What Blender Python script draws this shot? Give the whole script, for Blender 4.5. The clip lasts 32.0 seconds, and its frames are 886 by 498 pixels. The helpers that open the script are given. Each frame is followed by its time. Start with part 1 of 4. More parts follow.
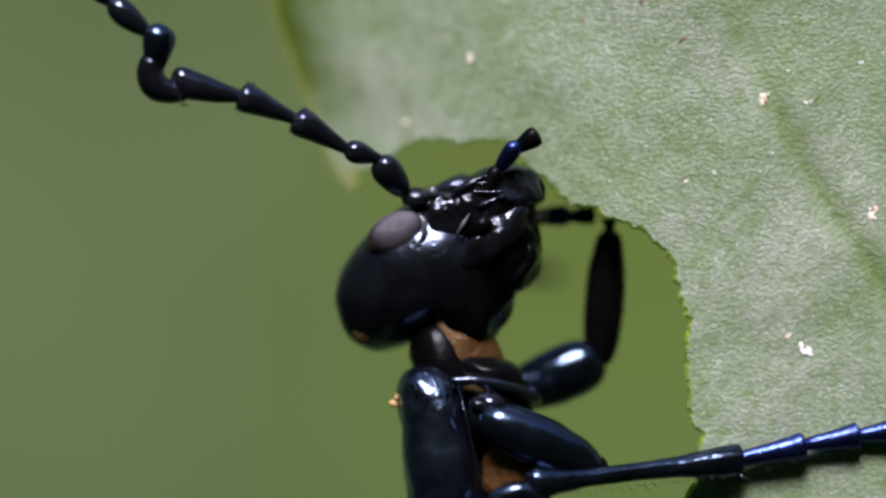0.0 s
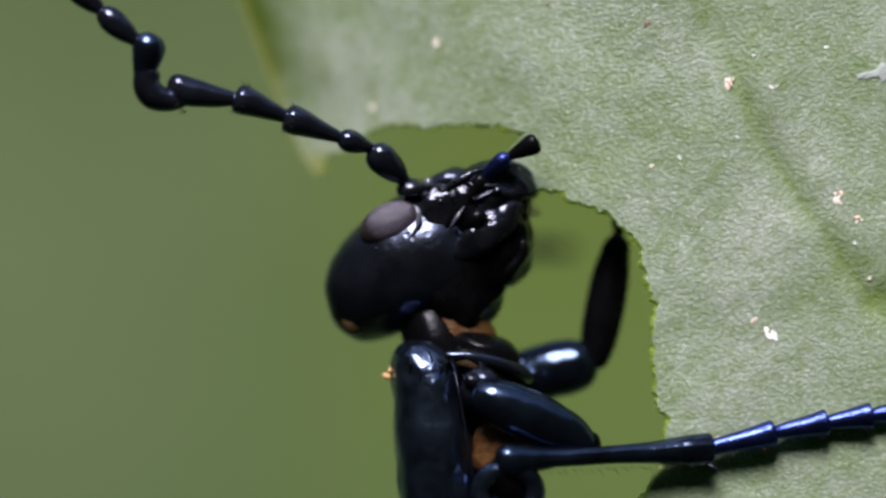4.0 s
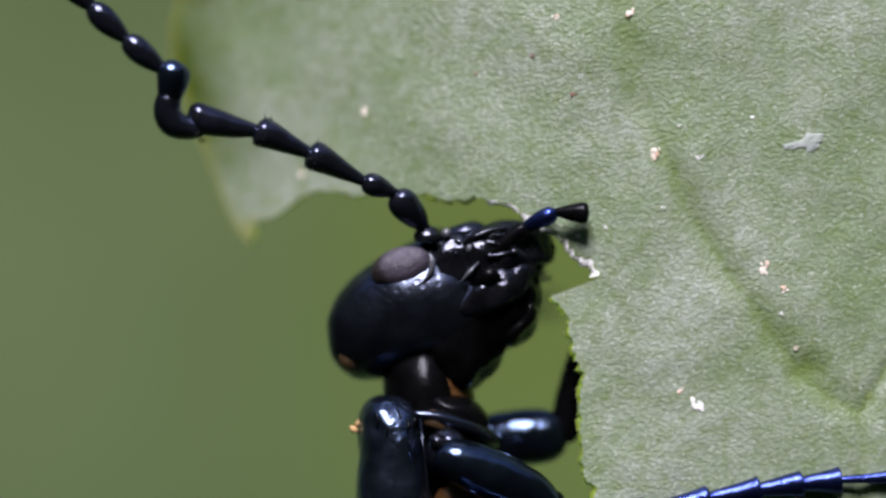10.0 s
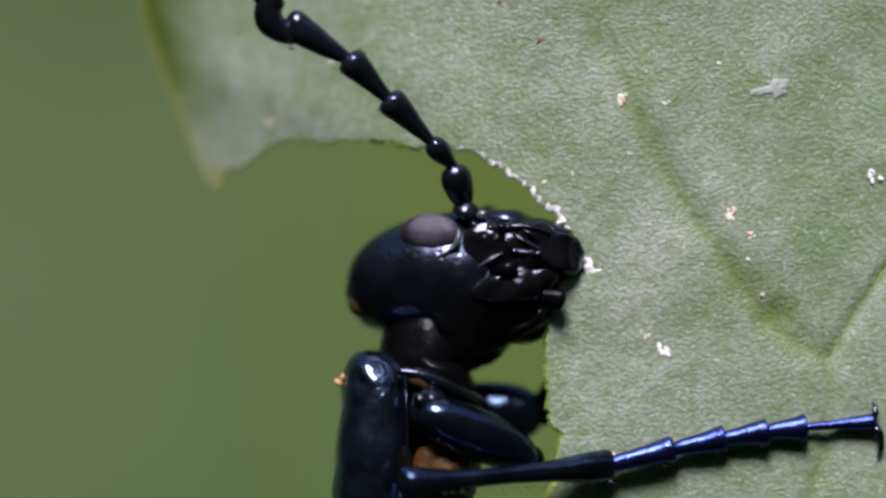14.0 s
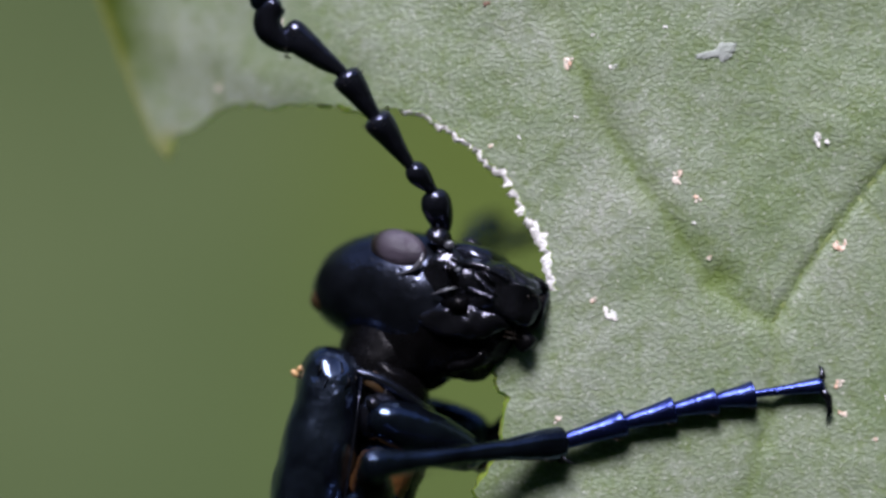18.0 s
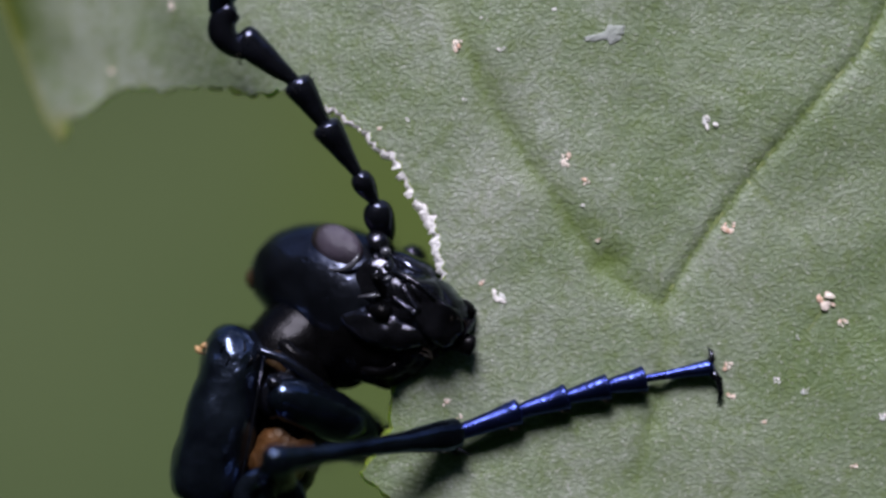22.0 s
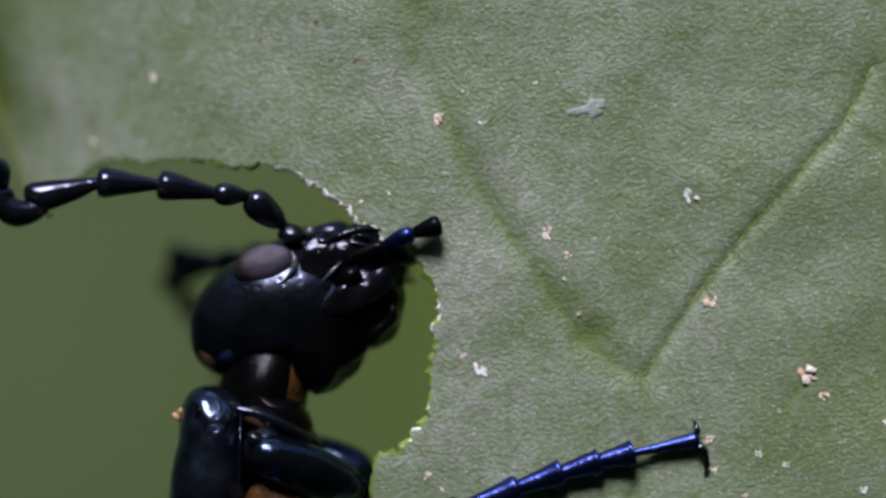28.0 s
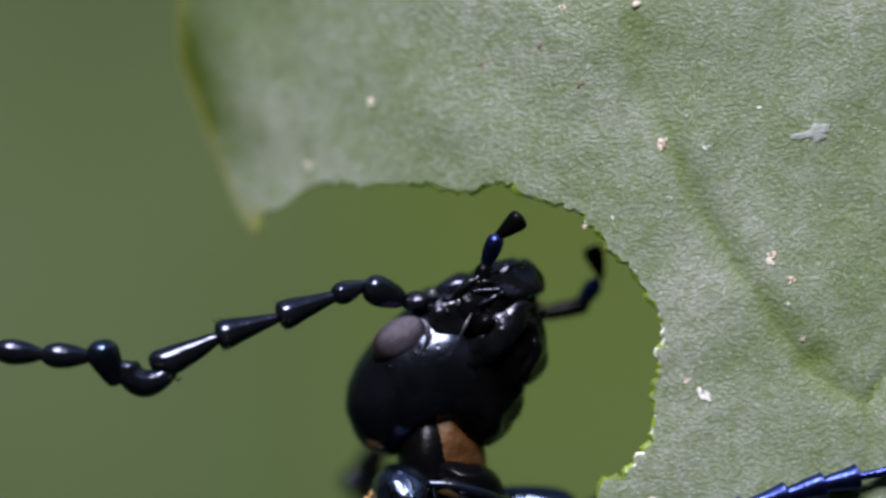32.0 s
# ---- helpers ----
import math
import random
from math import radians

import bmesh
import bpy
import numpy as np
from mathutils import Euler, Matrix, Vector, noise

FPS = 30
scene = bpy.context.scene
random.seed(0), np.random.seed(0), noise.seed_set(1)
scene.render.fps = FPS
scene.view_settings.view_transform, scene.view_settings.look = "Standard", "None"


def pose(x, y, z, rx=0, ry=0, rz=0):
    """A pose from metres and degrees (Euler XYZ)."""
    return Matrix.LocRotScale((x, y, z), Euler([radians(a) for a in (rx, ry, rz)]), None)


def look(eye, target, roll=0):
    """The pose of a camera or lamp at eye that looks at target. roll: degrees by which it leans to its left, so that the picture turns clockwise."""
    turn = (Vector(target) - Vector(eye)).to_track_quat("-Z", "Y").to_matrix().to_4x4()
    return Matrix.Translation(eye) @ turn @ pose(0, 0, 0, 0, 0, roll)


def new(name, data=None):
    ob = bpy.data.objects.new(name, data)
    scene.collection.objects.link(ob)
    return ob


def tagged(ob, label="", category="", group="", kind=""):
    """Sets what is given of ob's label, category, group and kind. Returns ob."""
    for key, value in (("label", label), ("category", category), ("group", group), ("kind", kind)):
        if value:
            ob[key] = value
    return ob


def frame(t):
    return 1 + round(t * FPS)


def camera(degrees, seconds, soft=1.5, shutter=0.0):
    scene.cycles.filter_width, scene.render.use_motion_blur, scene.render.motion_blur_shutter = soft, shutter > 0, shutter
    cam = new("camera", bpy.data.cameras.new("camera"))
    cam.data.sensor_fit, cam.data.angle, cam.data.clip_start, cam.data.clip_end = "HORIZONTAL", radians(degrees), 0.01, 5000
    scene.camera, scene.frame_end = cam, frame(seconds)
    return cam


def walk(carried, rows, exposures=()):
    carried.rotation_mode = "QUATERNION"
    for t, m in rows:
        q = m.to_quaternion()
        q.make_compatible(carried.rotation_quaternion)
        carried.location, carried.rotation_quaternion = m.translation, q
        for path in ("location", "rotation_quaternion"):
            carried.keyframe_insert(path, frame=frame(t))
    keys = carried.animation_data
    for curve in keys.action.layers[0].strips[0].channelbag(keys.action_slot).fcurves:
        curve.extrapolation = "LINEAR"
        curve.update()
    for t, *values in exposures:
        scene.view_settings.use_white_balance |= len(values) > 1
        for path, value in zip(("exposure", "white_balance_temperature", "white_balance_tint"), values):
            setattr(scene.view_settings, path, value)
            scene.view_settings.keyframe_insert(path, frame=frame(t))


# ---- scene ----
# Macro film of a beetle at a leaf's edge. U is a hundredth of a millimetre.
U = 1e-5
REACH = 4446 * U          # from the lens to the leaf


def eye(x, z):
    return look((x * U, -REACH, z * U), (x * U, 0, z * U))


# ---- camera ----
cam = camera(20, 32.0, soft=2.8)
cam.data.dof.use_dof = True
cam.data.dof.focus_distance = REACH - 35 * U
cam.data.dof.aperture_fstop = 26
walk(cam, [
    (0, eye(-180, -80)),
    (0.5, eye(-158, -75)),
    (1, eye(-160, -96)),
    (1.5, eye(-163, -113)),
    (2, eye(-161, -127)),
    (2.5, eye(-151, -118)),
    (3, eye(-130, -115)),
    (3.5, eye(-111, -115)),
    (5.5, eye(-158, -50)),
    (6, eye(-140, -38)),
    (6.5, eye(-135, -22)),
    (7, eye(-103, -46)),
    (7.5, eye(-96, -38)),
    (8, eye(-84, -52)),
    (8.5, eye(-78, -41)),
    (9, eye(-34, -4)),
    (9.5, eye(-14, -17)),
    (10, eye(12, 17)),
    (10.5, eye(21, -21)),
    (11, eye(67, -25)),
    (11.5, eye(62, -81)),
    (12, eye(30, -88)),
    (12.5, eye(67, -56)),
    (13, eye(64, -75)),
    (13.5, eye(75, -44)),
    (14, eye(71, -79)),
    (14.5, eye(75, -85)),
    (16.5, eye(124, -129)),
    (17, eye(117, -112)),
    (17.5, eye(130, -128)),
    (18, eye(166, -143)),
    (18.5, eye(186, -165)),
    (19, eye(231, -168)),
    (19.5, eye(277, -169)),
    (20, eye(305, -201)),
    (20.5, eye(317, -152)),
    (21, eye(333, -157)),
    (21.5, eye(359, -149)),
    (22, eye(363, -174)),
    (22.5, eye(428, -255)),
    (23, eye(437, -197)),
    (23.5, eye(441, -236)),
    (24, eye(450, -217)),
    (24.5, eye(438, -235)),
    (26.5, eye(408, -190)),
    (27, eye(428, -128)),
    (27.5, eye(425, -129)),
    (28, eye(396, -44)),
    (28.5, eye(385, -63)),
    (29, eye(291, -25)),
    (29.5, eye(134, -22)),
    (30, eye(110, -38)),
    (30.5, eye(54, -8)),
    (31, eye(-10, -18)),
    (31.5, eye(-3, 21)),
    (32, eye(0, 0)),
], exposures=[(0, 0.26, 6620, 14), (6, 0.28, 6570, 16), (10, 0.22, 6440, 18), (12, 0.12, 6428, 19), (14, 0.1, 6416, 19), (17, 0.18, 6398, 20), (18, 0.1, 6392, 20), (19, 0.1, 6386, 21), (20, -0.03, 6380, 21), (21, -0.17, 6372, 21), (22, -0.27, 6365, 21), (23, -0.42, 6358, 20), (24, -0.5, 6350, 20), (27, -0.42, 6365, 19), (29, -0.47, 6375, 18), (30, -0.22, 6380, 18), (32, -0.06, 6400, 18)])

# ---- light ----
world = bpy.data.worlds.new("daylight")
scene.world = world
world.use_nodes = True
wn = world.node_tree.nodes
sky = wn.new("ShaderNodeTexSky")
sky.sky_type = "NISHITA"
sky.sun_disc = False
sky.sun_elevation = radians(52)
sky.sun_rotation = radians(192)
wn["Background"].inputs[1].default_value = 0.14
world.node_tree.links.new(sky.outputs[0], wn["Background"].inputs[0])
sun = new("sun", bpy.data.lights.new("sun", "SUN"))
sun.data.energy = 5.9
sun.data.angle = radians(22)
sun.data.color = (1.0, 0.965, 0.935)
sun.matrix_world = look((-0.12, -0.6, 0.79), (0, 0, 0))


# ---- materials ----
def mat(name, color, rough=0.5, metal=0.0, spec=0.5):
    m = bpy.data.materials.new(name)
    m.use_nodes = True
    b = m.node_tree.nodes["Principled BSDF"]
    b.inputs["Base Color"].default_value = (*color, 1)
    b.inputs["Roughness"].default_value = rough
    b.inputs["Metallic"].default_value = metal
    b.inputs["Specular IOR Level"].default_value = spec
    b.inputs["Specular Tint"].default_value = (0.82, 0.9, 1.0, 1)
    return m, m.node_tree.nodes, m.node_tree.links, b


def noise_tex(nodes, links, scale, detail=4, coords=None, rough=0.6):
    n = nodes.new("ShaderNodeTexNoise")
    n.inputs["Scale"].default_value = scale
    n.inputs["Detail"].default_value = detail
    n.inputs["Roughness"].default_value = rough
    if coords:
        links.new(coords, n.inputs["Vector"])
    return n


def ramp(nodes, links, fac, stops):
    r = nodes.new("ShaderNodeValToRGB")
    while len(r.color_ramp.elements) < len(stops):
        r.color_ramp.elements.new(0.5)
    for e, (p, c) in zip(r.color_ramp.elements, stops):
        e.position, e.color = p, (*c, 1)
    links.new(fac, r.inputs[0])
    return r


def bump(nodes, links, b, height, distance, strength=1.0, after=None):
    k = nodes.new("ShaderNodeBump")
    k.inputs["Distance"].default_value = distance
    k.inputs["Strength"].default_value = strength
    links.new(height, k.inputs["Height"])
    if after:
        links.new(after.outputs[0], k.inputs["Normal"])
    links.new(k.outputs[0], b.inputs["Normal"])
    return k


def shell(name, dark, light, rough, metal, scale=9000, lift=2.5, spec=0.6, pits=0.0, tint=(0.82, 0.9, 1.0)):
    """Insect shell: two tones, uneven gloss, fine relief and pits."""
    m, n, l, b = mat(name, dark, rough, metal, spec)
    b.inputs["Specular Tint"].default_value = (*tint, 1)
    co = n.new("ShaderNodeTexCoord").outputs["Object"]
    big = noise_tex(n, l, 1400, 3, co)
    r = ramp(n, l, big.outputs[0], [(0.3, dark), (0.7, light)])
    l.new(r.outputs[0], b.inputs["Base Color"])
    g = n.new("ShaderNodeMapRange")
    g.inputs["To Min"].default_value = rough * 0.7
    g.inputs["To Max"].default_value = rough * 1.5
    l.new(noise_tex(n, l, 3200, 4, co).outputs[0], g.inputs[0])
    l.new(g.outputs[0], b.inputs["Roughness"])
    k = bump(n, l, b, noise_tex(n, l, scale, 3, co).outputs[0], lift * U)
    if pits:
        v = n.new("ShaderNodeTexVoronoi")
        v.inputs["Scale"].default_value = 6500
        l.new(co, v.inputs["Vector"])
        pr = ramp(n, l, v.outputs["Distance"], [(0.08, (0, 0, 0)), (0.42, (1, 1, 1))])
        bump(n, l, b, pr.outputs[0], pits * U, after=k)
    return m


BLACK = shell("black_shell", (0.022, 0.024, 0.034), (0.05, 0.057, 0.09), 0.12, 0.88, 9000, 0.6, 0.6, pits=0.4)
BLUE = shell("blue_black_shell", (0.016, 0.022, 0.038), (0.05, 0.074, 0.13), 0.13, 0.95, 5000, 1.6, 0.7)
CAPSULE = shell("black_head_shell", (0.026, 0.031, 0.046), (0.058, 0.07, 0.11), 0.2, 0.92, 9000, 0.4, 0.6, pits=0.45)
SHOULDER = shell("blue_black_shoulder_shell", (0.026, 0.036, 0.062), (0.1, 0.14, 0.235), 0.17, 0.95, 3000, 3.2, 0.9)
FOOT = shell("blue_leg_shell", (0.018, 0.024, 0.1), (0.036, 0.056, 0.23), 0.22, 0.95, 12000, 1.2, 0.5)
DULL = shell("dull_black_shell", (0.003, 0.003, 0.0036), (0.008, 0.008, 0.0096), 0.24, 0.7, 9000, 0.8, 0.12)
JAW = shell("black_jaw", (0.016, 0.017, 0.022), (0.044, 0.047, 0.065), 0.14, 0.88, 5000, 3, 0.5)
# grey lighter than the shell stands for the sunlit glint on the eye ridge
RIM = shell("glint_grey_shell", (0.03, 0.033, 0.045), (0.09, 0.095, 0.12), 0.22, 0.0, 9000, 3, 1.0)
SKIN = shell("orange_skin", (0.04, 0.019, 0.007), (0.1, 0.046, 0.016), 0.34, 0.0, 5000, 5, 0.2, tint=(1.0, 0.9, 0.8))
TAN = shell("tan_flake", (0.4, 0.22, 0.08), (0.6, 0.4, 0.2), 0.5, 0.0)
HAIR = mat("dark_bristle", (0.02, 0.014, 0.01), 0.4)[0]


def eye_material():
    m, n, l, b = mat("faceted_eye", (0.1, 0.085, 0.11), 0.38, 0.0, 0.6)
    co = n.new("ShaderNodeTexCoord").outputs["Object"]
    v = n.new("ShaderNodeTexVoronoi")
    v.inputs["Scale"].default_value = 34000
    l.new(co, v.inputs["Vector"])
    # lilac centre: the sky's reflection on the facets, put into the base colour
    r = ramp(n, l, noise_tex(n, l, 2500, 2, co).outputs[0], [(0.3, (0.045, 0.038, 0.056)), (0.7, (0.08, 0.068, 0.1))])
    sep = n.new("ShaderNodeSeparateXYZ")
    l.new(co, sep.inputs[0])
    flip = n.new("ShaderNodeMath")
    flip.operation = "ABSOLUTE"
    l.new(sep.outputs[1], flip.inputs[0])
    both = n.new("ShaderNodeCombineXYZ")
    for k, out in enumerate((sep.outputs[0], flip.outputs[0], sep.outputs[2])):
        l.new(out, both.inputs[k])
    far = n.new("ShaderNodeVectorMath")
    far.operation = "DISTANCE"
    far.inputs[1].default_value = (26 * U, 117 * U, 56 * U)
    l.new(both.outputs[0], far.inputs[0])
    wide = n.new("ShaderNodeMapRange")
    wide.inputs["From Min"].default_value = 38 * U
    wide.inputs["From Max"].default_value = 52 * U
    l.new(far.outputs["Value"], wide.inputs[0])
    brown = n.new("ShaderNodeMix")
    brown.data_type = "RGBA"
    l.new(wide.outputs[0], brown.inputs[0])
    l.new(r.outputs[0], brown.inputs[6])
    brown.inputs[7].default_value = (0.018, 0.013, 0.014, 1)
    l.new(brown.outputs[2], b.inputs["Base Color"])
    k = bump(n, l, b, v.outputs["Distance"], 1.5 * U)
    k.invert = True
    return m


NAPE = shell("brown_nape", (0.018, 0.012, 0.006), (0.055, 0.032, 0.014), 0.3, 0.0)
EYE = eye_material()


def leaf_material(name, edge):
    """Pale grey-green leaf underside: fine cells, dark veins and a greener margin, laid out in leaf units."""
    m, n, l, b = mat(name, (0.3, 0.36, 0.22), 0.5, 0.0, 0.55)
    uv = n.new("ShaderNodeUVMap")
    uv.uv_map = "leaf"
    co = uv.outputs[0]                     # millimetres across the leaf
    blotch = noise_tex(n, l, 0.32, 8, co, 0.68)
    base = ramp(n, l, blotch.outputs[0], [(0.3, (0.15, 0.22, 0.09)), (0.44, (0.23, 0.295, 0.2)), (0.56, (0.295, 0.345, 0.29)), (0.74, (0.39, 0.425, 0.4))])
    sx = n.new("ShaderNodeSeparateXYZ")
    l.new(co, sx.inputs[0])
    lush = n.new("ShaderNodeMapRange")
    lush.inputs["From Min"].default_value = 6.0
    lush.inputs["From Max"].default_value = 12.0
    lush.inputs["To Max"].default_value = 0.75
    l.new(sx.outputs[0], lush.inputs[0])
    uneven = n.new("ShaderNodeMath")
    uneven.operation = "MULTIPLY"
    l.new(lush.outputs[0], uneven.inputs[0])
    l.new(ramp(n, l, noise_tex(n, l, 0.7, 5, co, 0.6).outputs[0], [(0.3, (0.5, 0.5, 0.5)), (0.65, (1, 1, 1))]).outputs[0], uneven.inputs[1])
    green = n.new("ShaderNodeMix")
    green.data_type = "RGBA"
    l.new(uneven.outputs[0], green.inputs[0])
    l.new(base.outputs[0], green.inputs[6])
    green.inputs[7].default_value = (0.15, 0.225, 0.1, 1)
    fine = noise_tex(n, l, 9, 3, co, 0.7)
    fr = ramp(n, l, fine.outputs[0], [(0.3, (0.9, 0.93, 0.88)), (0.7, (1.07, 1.06, 1.09))])
    mul = n.new("ShaderNodeMix")
    mul.data_type, mul.blend_type = "RGBA", "MULTIPLY"
    mul.inputs[0].default_value = 1
    l.new(green.outputs[2], mul.inputs[6])
    l.new(fr.outputs[0], mul.inputs[7])
    cells = n.new("ShaderNodeTexVoronoi")
    cells.inputs["Scale"].default_value = 16
    stretch = n.new("ShaderNodeMapping")
    stretch.inputs["Rotation"].default_value = (0, 0, 0.35)
    stretch.inputs["Scale"].default_value = (0.9, 1.12, 1)
    wob = noise_tex(n, l, 2.5, 2, co)
    add = n.new("ShaderNodeMixRGB")
    add.inputs[0].default_value = 0.12
    l.new(co, add.inputs[1])
    l.new(wob.outputs[1], add.inputs[2])
    l.new(add.outputs[0], stretch.inputs[0])
    l.new(stretch.outputs[0], cells.inputs["Vector"])
    tone = n.new("ShaderNodeVertexColor")
    tone.layer_name = "tone"
    sep = n.new("ShaderNodeSeparateColor")
    l.new(tone.outputs[0], sep.inputs[0])
    vein = n.new("ShaderNodeMix")
    vein.data_type = "RGBA"
    l.new(sep.outputs[0], vein.inputs[0])
    l.new(mul.outputs[2], vein.inputs[6])
    vein.inputs[7].default_value = (0.13, 0.2, 0.045, 1)
    speckle = ramp(n, l, cells.outputs["Distance"], [(0.1, (1.12, 1.11, 1.13)), (0.75, (0.84, 0.88, 0.8))])
    grain = n.new("ShaderNodeMix")
    grain.data_type, grain.blend_type = "RGBA", "MULTIPLY"
    grain.inputs[0].default_value = 1
    l.new(mul.outputs[2], grain.inputs[6])
    l.new(speckle.outputs[0], grain.inputs[7])
    # olive mottling, and sparse glints painted in as whitened cells
    patch = ramp(n, l, noise_tex(n, l, 3.4, 6, co, 0.72).outputs[0], [(0.46, (0, 0, 0)), (0.64, (0.6, 0.6, 0.6))])
    olive = n.new("ShaderNodeMix")
    olive.data_type = "RGBA"
    l.new(patch.outputs[0], olive.inputs[0])
    l.new(grain.outputs[2], olive.inputs[6])
    olive.inputs[7].default_value = (0.14, 0.205, 0.06, 1)
    tiny = n.new("ShaderNodeTexVoronoi")
    tiny.inputs["Scale"].default_value = 27
    l.new(co, tiny.inputs["Vector"])
    lone = n.new("ShaderNodeSeparateColor")
    l.new(tiny.outputs["Color"], lone.inputs[0])
    spark = ramp(n, l, lone.outputs[0], [(0.93, (0, 0, 0)), (0.99, (0.4, 0.4, 0.4))])
    shine = n.new("ShaderNodeMix")
    shine.data_type = "RGBA"
    l.new(spark.outputs[0], shine.inputs[0])
    l.new(olive.outputs[2], shine.inputs[6])
    shine.inputs[7].default_value = (0.62, 0.64, 0.64, 1)
    l.new(shine.outputs[2], vein.inputs[6])
    rim = n.new("ShaderNodeMix")
    rim.data_type = "RGBA"
    l.new(sep.outputs[1], rim.inputs[0])
    l.new(vein.outputs[2], rim.inputs[6])
    rim.inputs[7].default_value = (0.055, 0.092, 0.004, 1)
    dry = n.new("ShaderNodeMix")
    dry.data_type = "RGBA"
    l.new(sep.outputs[2], dry.inputs[0])
    l.new(rim.outputs[2], dry.inputs[6])
    dry.inputs[7].default_value = (0.22, 0.24, 0.06, 1)
    l.new(dry.outputs[2], b.inputs["Base Color"])
    k = bump(n, l, b, noise_tex(n, l, 0.8, 1, co).outputs[0], 3 * U)
    k2 = bump(n, l, b, cells.outputs["Distance"], 1.4 * U, after=k)
    k2.invert = True
    bump(n, l, b, noise_tex(n, l, 30, 2, co).outputs[0], 1.1 * U, after=k2)
    g = n.new("ShaderNodeMapRange")
    g.inputs["To Min"].default_value = 0.26
    g.inputs["To Max"].default_value = 0.5
    l.new(noise_tex(n, l, 2.2, 4, co).outputs[0], g.inputs[0])
    l.new(g.outputs[0], b.inputs["Roughness"])
    if edge:
        b.inputs["Base Color"].default_value = (0.36, 0.52, 0.1, 1)
        l.remove(b.inputs["Base Color"].links[0])
        b.inputs["Roughness"].default_value = 0.2
        b.inputs["Subsurface Weight"].default_value = 0.8
        b.inputs["Subsurface Radius"].default_value = (0.7, 1.0, 0.2)
        b.inputs["Subsurface Scale"].default_value = 30 * U
        l.remove(b.inputs["Roughness"].links[0])
    glow = n.new("ShaderNodeBsdfTranslucent")
    glow.inputs[0].default_value = (0.6, 0.8, 0.22, 1) if edge else (0.2, 0.36, 0.03, 1)
    mix = n.new("ShaderNodeMixShader")
    mix.inputs[0].default_value = 0.55 if edge else 0.16
    l.new(b.outputs[0], mix.inputs[1])
    l.new(glow.outputs[0], mix.inputs[2])
    l.new(mix.outputs[0], n["Material Output"].inputs[0])
    return m


VEIN = shell("vein_skin", (0.16, 0.22, 0.06), (0.24, 0.29, 0.11), 0.45, 0.0, 12000, 2)
LEAF = leaf_material("leaf_underside", False)
CUT = leaf_material("leaf_cut_edge", True)


def backdrop_material():
    m, n, l, b = mat("meadow_green", (0.2, 0.25, 0.1), 0.9)
    co = n.new("ShaderNodeTexCoord").outputs["Object"]
    a = noise_tex(n, l, 9, 3, co)
    sepx = n.new("ShaderNodeSeparateXYZ")
    l.new(co, sepx.inputs[0])
    r = ramp(n, l, a.outputs[0], [(0.3, (0.053, 0.083, 0.023)), (0.5, (0.071, 0.103, 0.035)), (0.7, (0.086, 0.116, 0.048))])
    side = n.new("ShaderNodeMapRange")
    side.inputs["From Min"].default_value = -0.055
    side.inputs["From Max"].default_value = 0.0
    l.new(sepx.outputs[0], side.inputs[0])
    mix = n.new("ShaderNodeMix")
    mix.data_type = "RGBA"
    l.new(side.outputs[0], mix.inputs[0])
    l.new(r.outputs[0], mix.inputs[6])
    mix.inputs[7].default_value = (0.067, 0.102, 0.010, 1)
    # the bank's lower part mixes towards a darker green
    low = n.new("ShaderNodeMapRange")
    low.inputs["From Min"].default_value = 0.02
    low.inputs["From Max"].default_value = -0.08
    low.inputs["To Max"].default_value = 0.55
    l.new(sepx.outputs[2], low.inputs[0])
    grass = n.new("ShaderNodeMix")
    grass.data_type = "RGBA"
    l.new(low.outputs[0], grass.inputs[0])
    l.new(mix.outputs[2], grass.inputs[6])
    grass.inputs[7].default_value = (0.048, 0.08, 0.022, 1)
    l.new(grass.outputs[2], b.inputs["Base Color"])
    return m


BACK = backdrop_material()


def ground_material():
    m, n, l, b = mat("grass_ground", (0.06, 0.1, 0.02), 0.9)
    co = n.new("ShaderNodeTexCoord").outputs["Object"]
    r = ramp(n, l, noise_tex(n, l, 12, 6, co).outputs[0], [(0.3, (0.035, 0.06, 0.012)), (0.6, (0.07, 0.11, 0.025)), (0.8, (0.11, 0.12, 0.04))])
    l.new(r.outputs[0], b.inputs["Base Color"])
    bump(n, l, b, noise_tex(n, l, 60, 4, co).outputs[0], 0.02)
    return m


GROUND = ground_material()


def speck_material(name, a, c, rough):
    m, n, l, b = mat(name, a, rough, 0, 0.6)
    geo = n.new("ShaderNodeNewGeometry")
    r = ramp(n, l, geo.outputs["Random Per Island"], [(0.0, a), (1.0, c)])
    l.new(r.outputs[0], b.inputs["Base Color"])
    return m


RUST = speck_material("rusty_grains", (0.75, 0.5, 0.38), (0.85, 0.8, 0.75), 0.3)
PALE = speck_material("pale_grains", (0.6, 0.65, 0.66), (0.9, 0.9, 0.92), 0.2)
BROWN = speck_material("brown_grains", (0.12, 0.07, 0.05), (0.25, 0.14, 0.1), 0.5)
SCUFF = shell("scuffed_skin", (0.25, 0.3, 0.26), (0.38, 0.42, 0.44), 0.4, 0.0, 9000, 2.5, 0.25)
SAP = shell("drying_sap", (0.84, 0.87, 0.92), (0.93, 0.94, 0.97), 0.16, 0.0, 14000, 5, 0.8)


# ---- mesh helpers ----
def at(x, z, lift=0.0):
    """A place in metres from hundredths of a millimetre; lift is towards the lens."""
    return Vector((x * U, -lift * U, z * U))


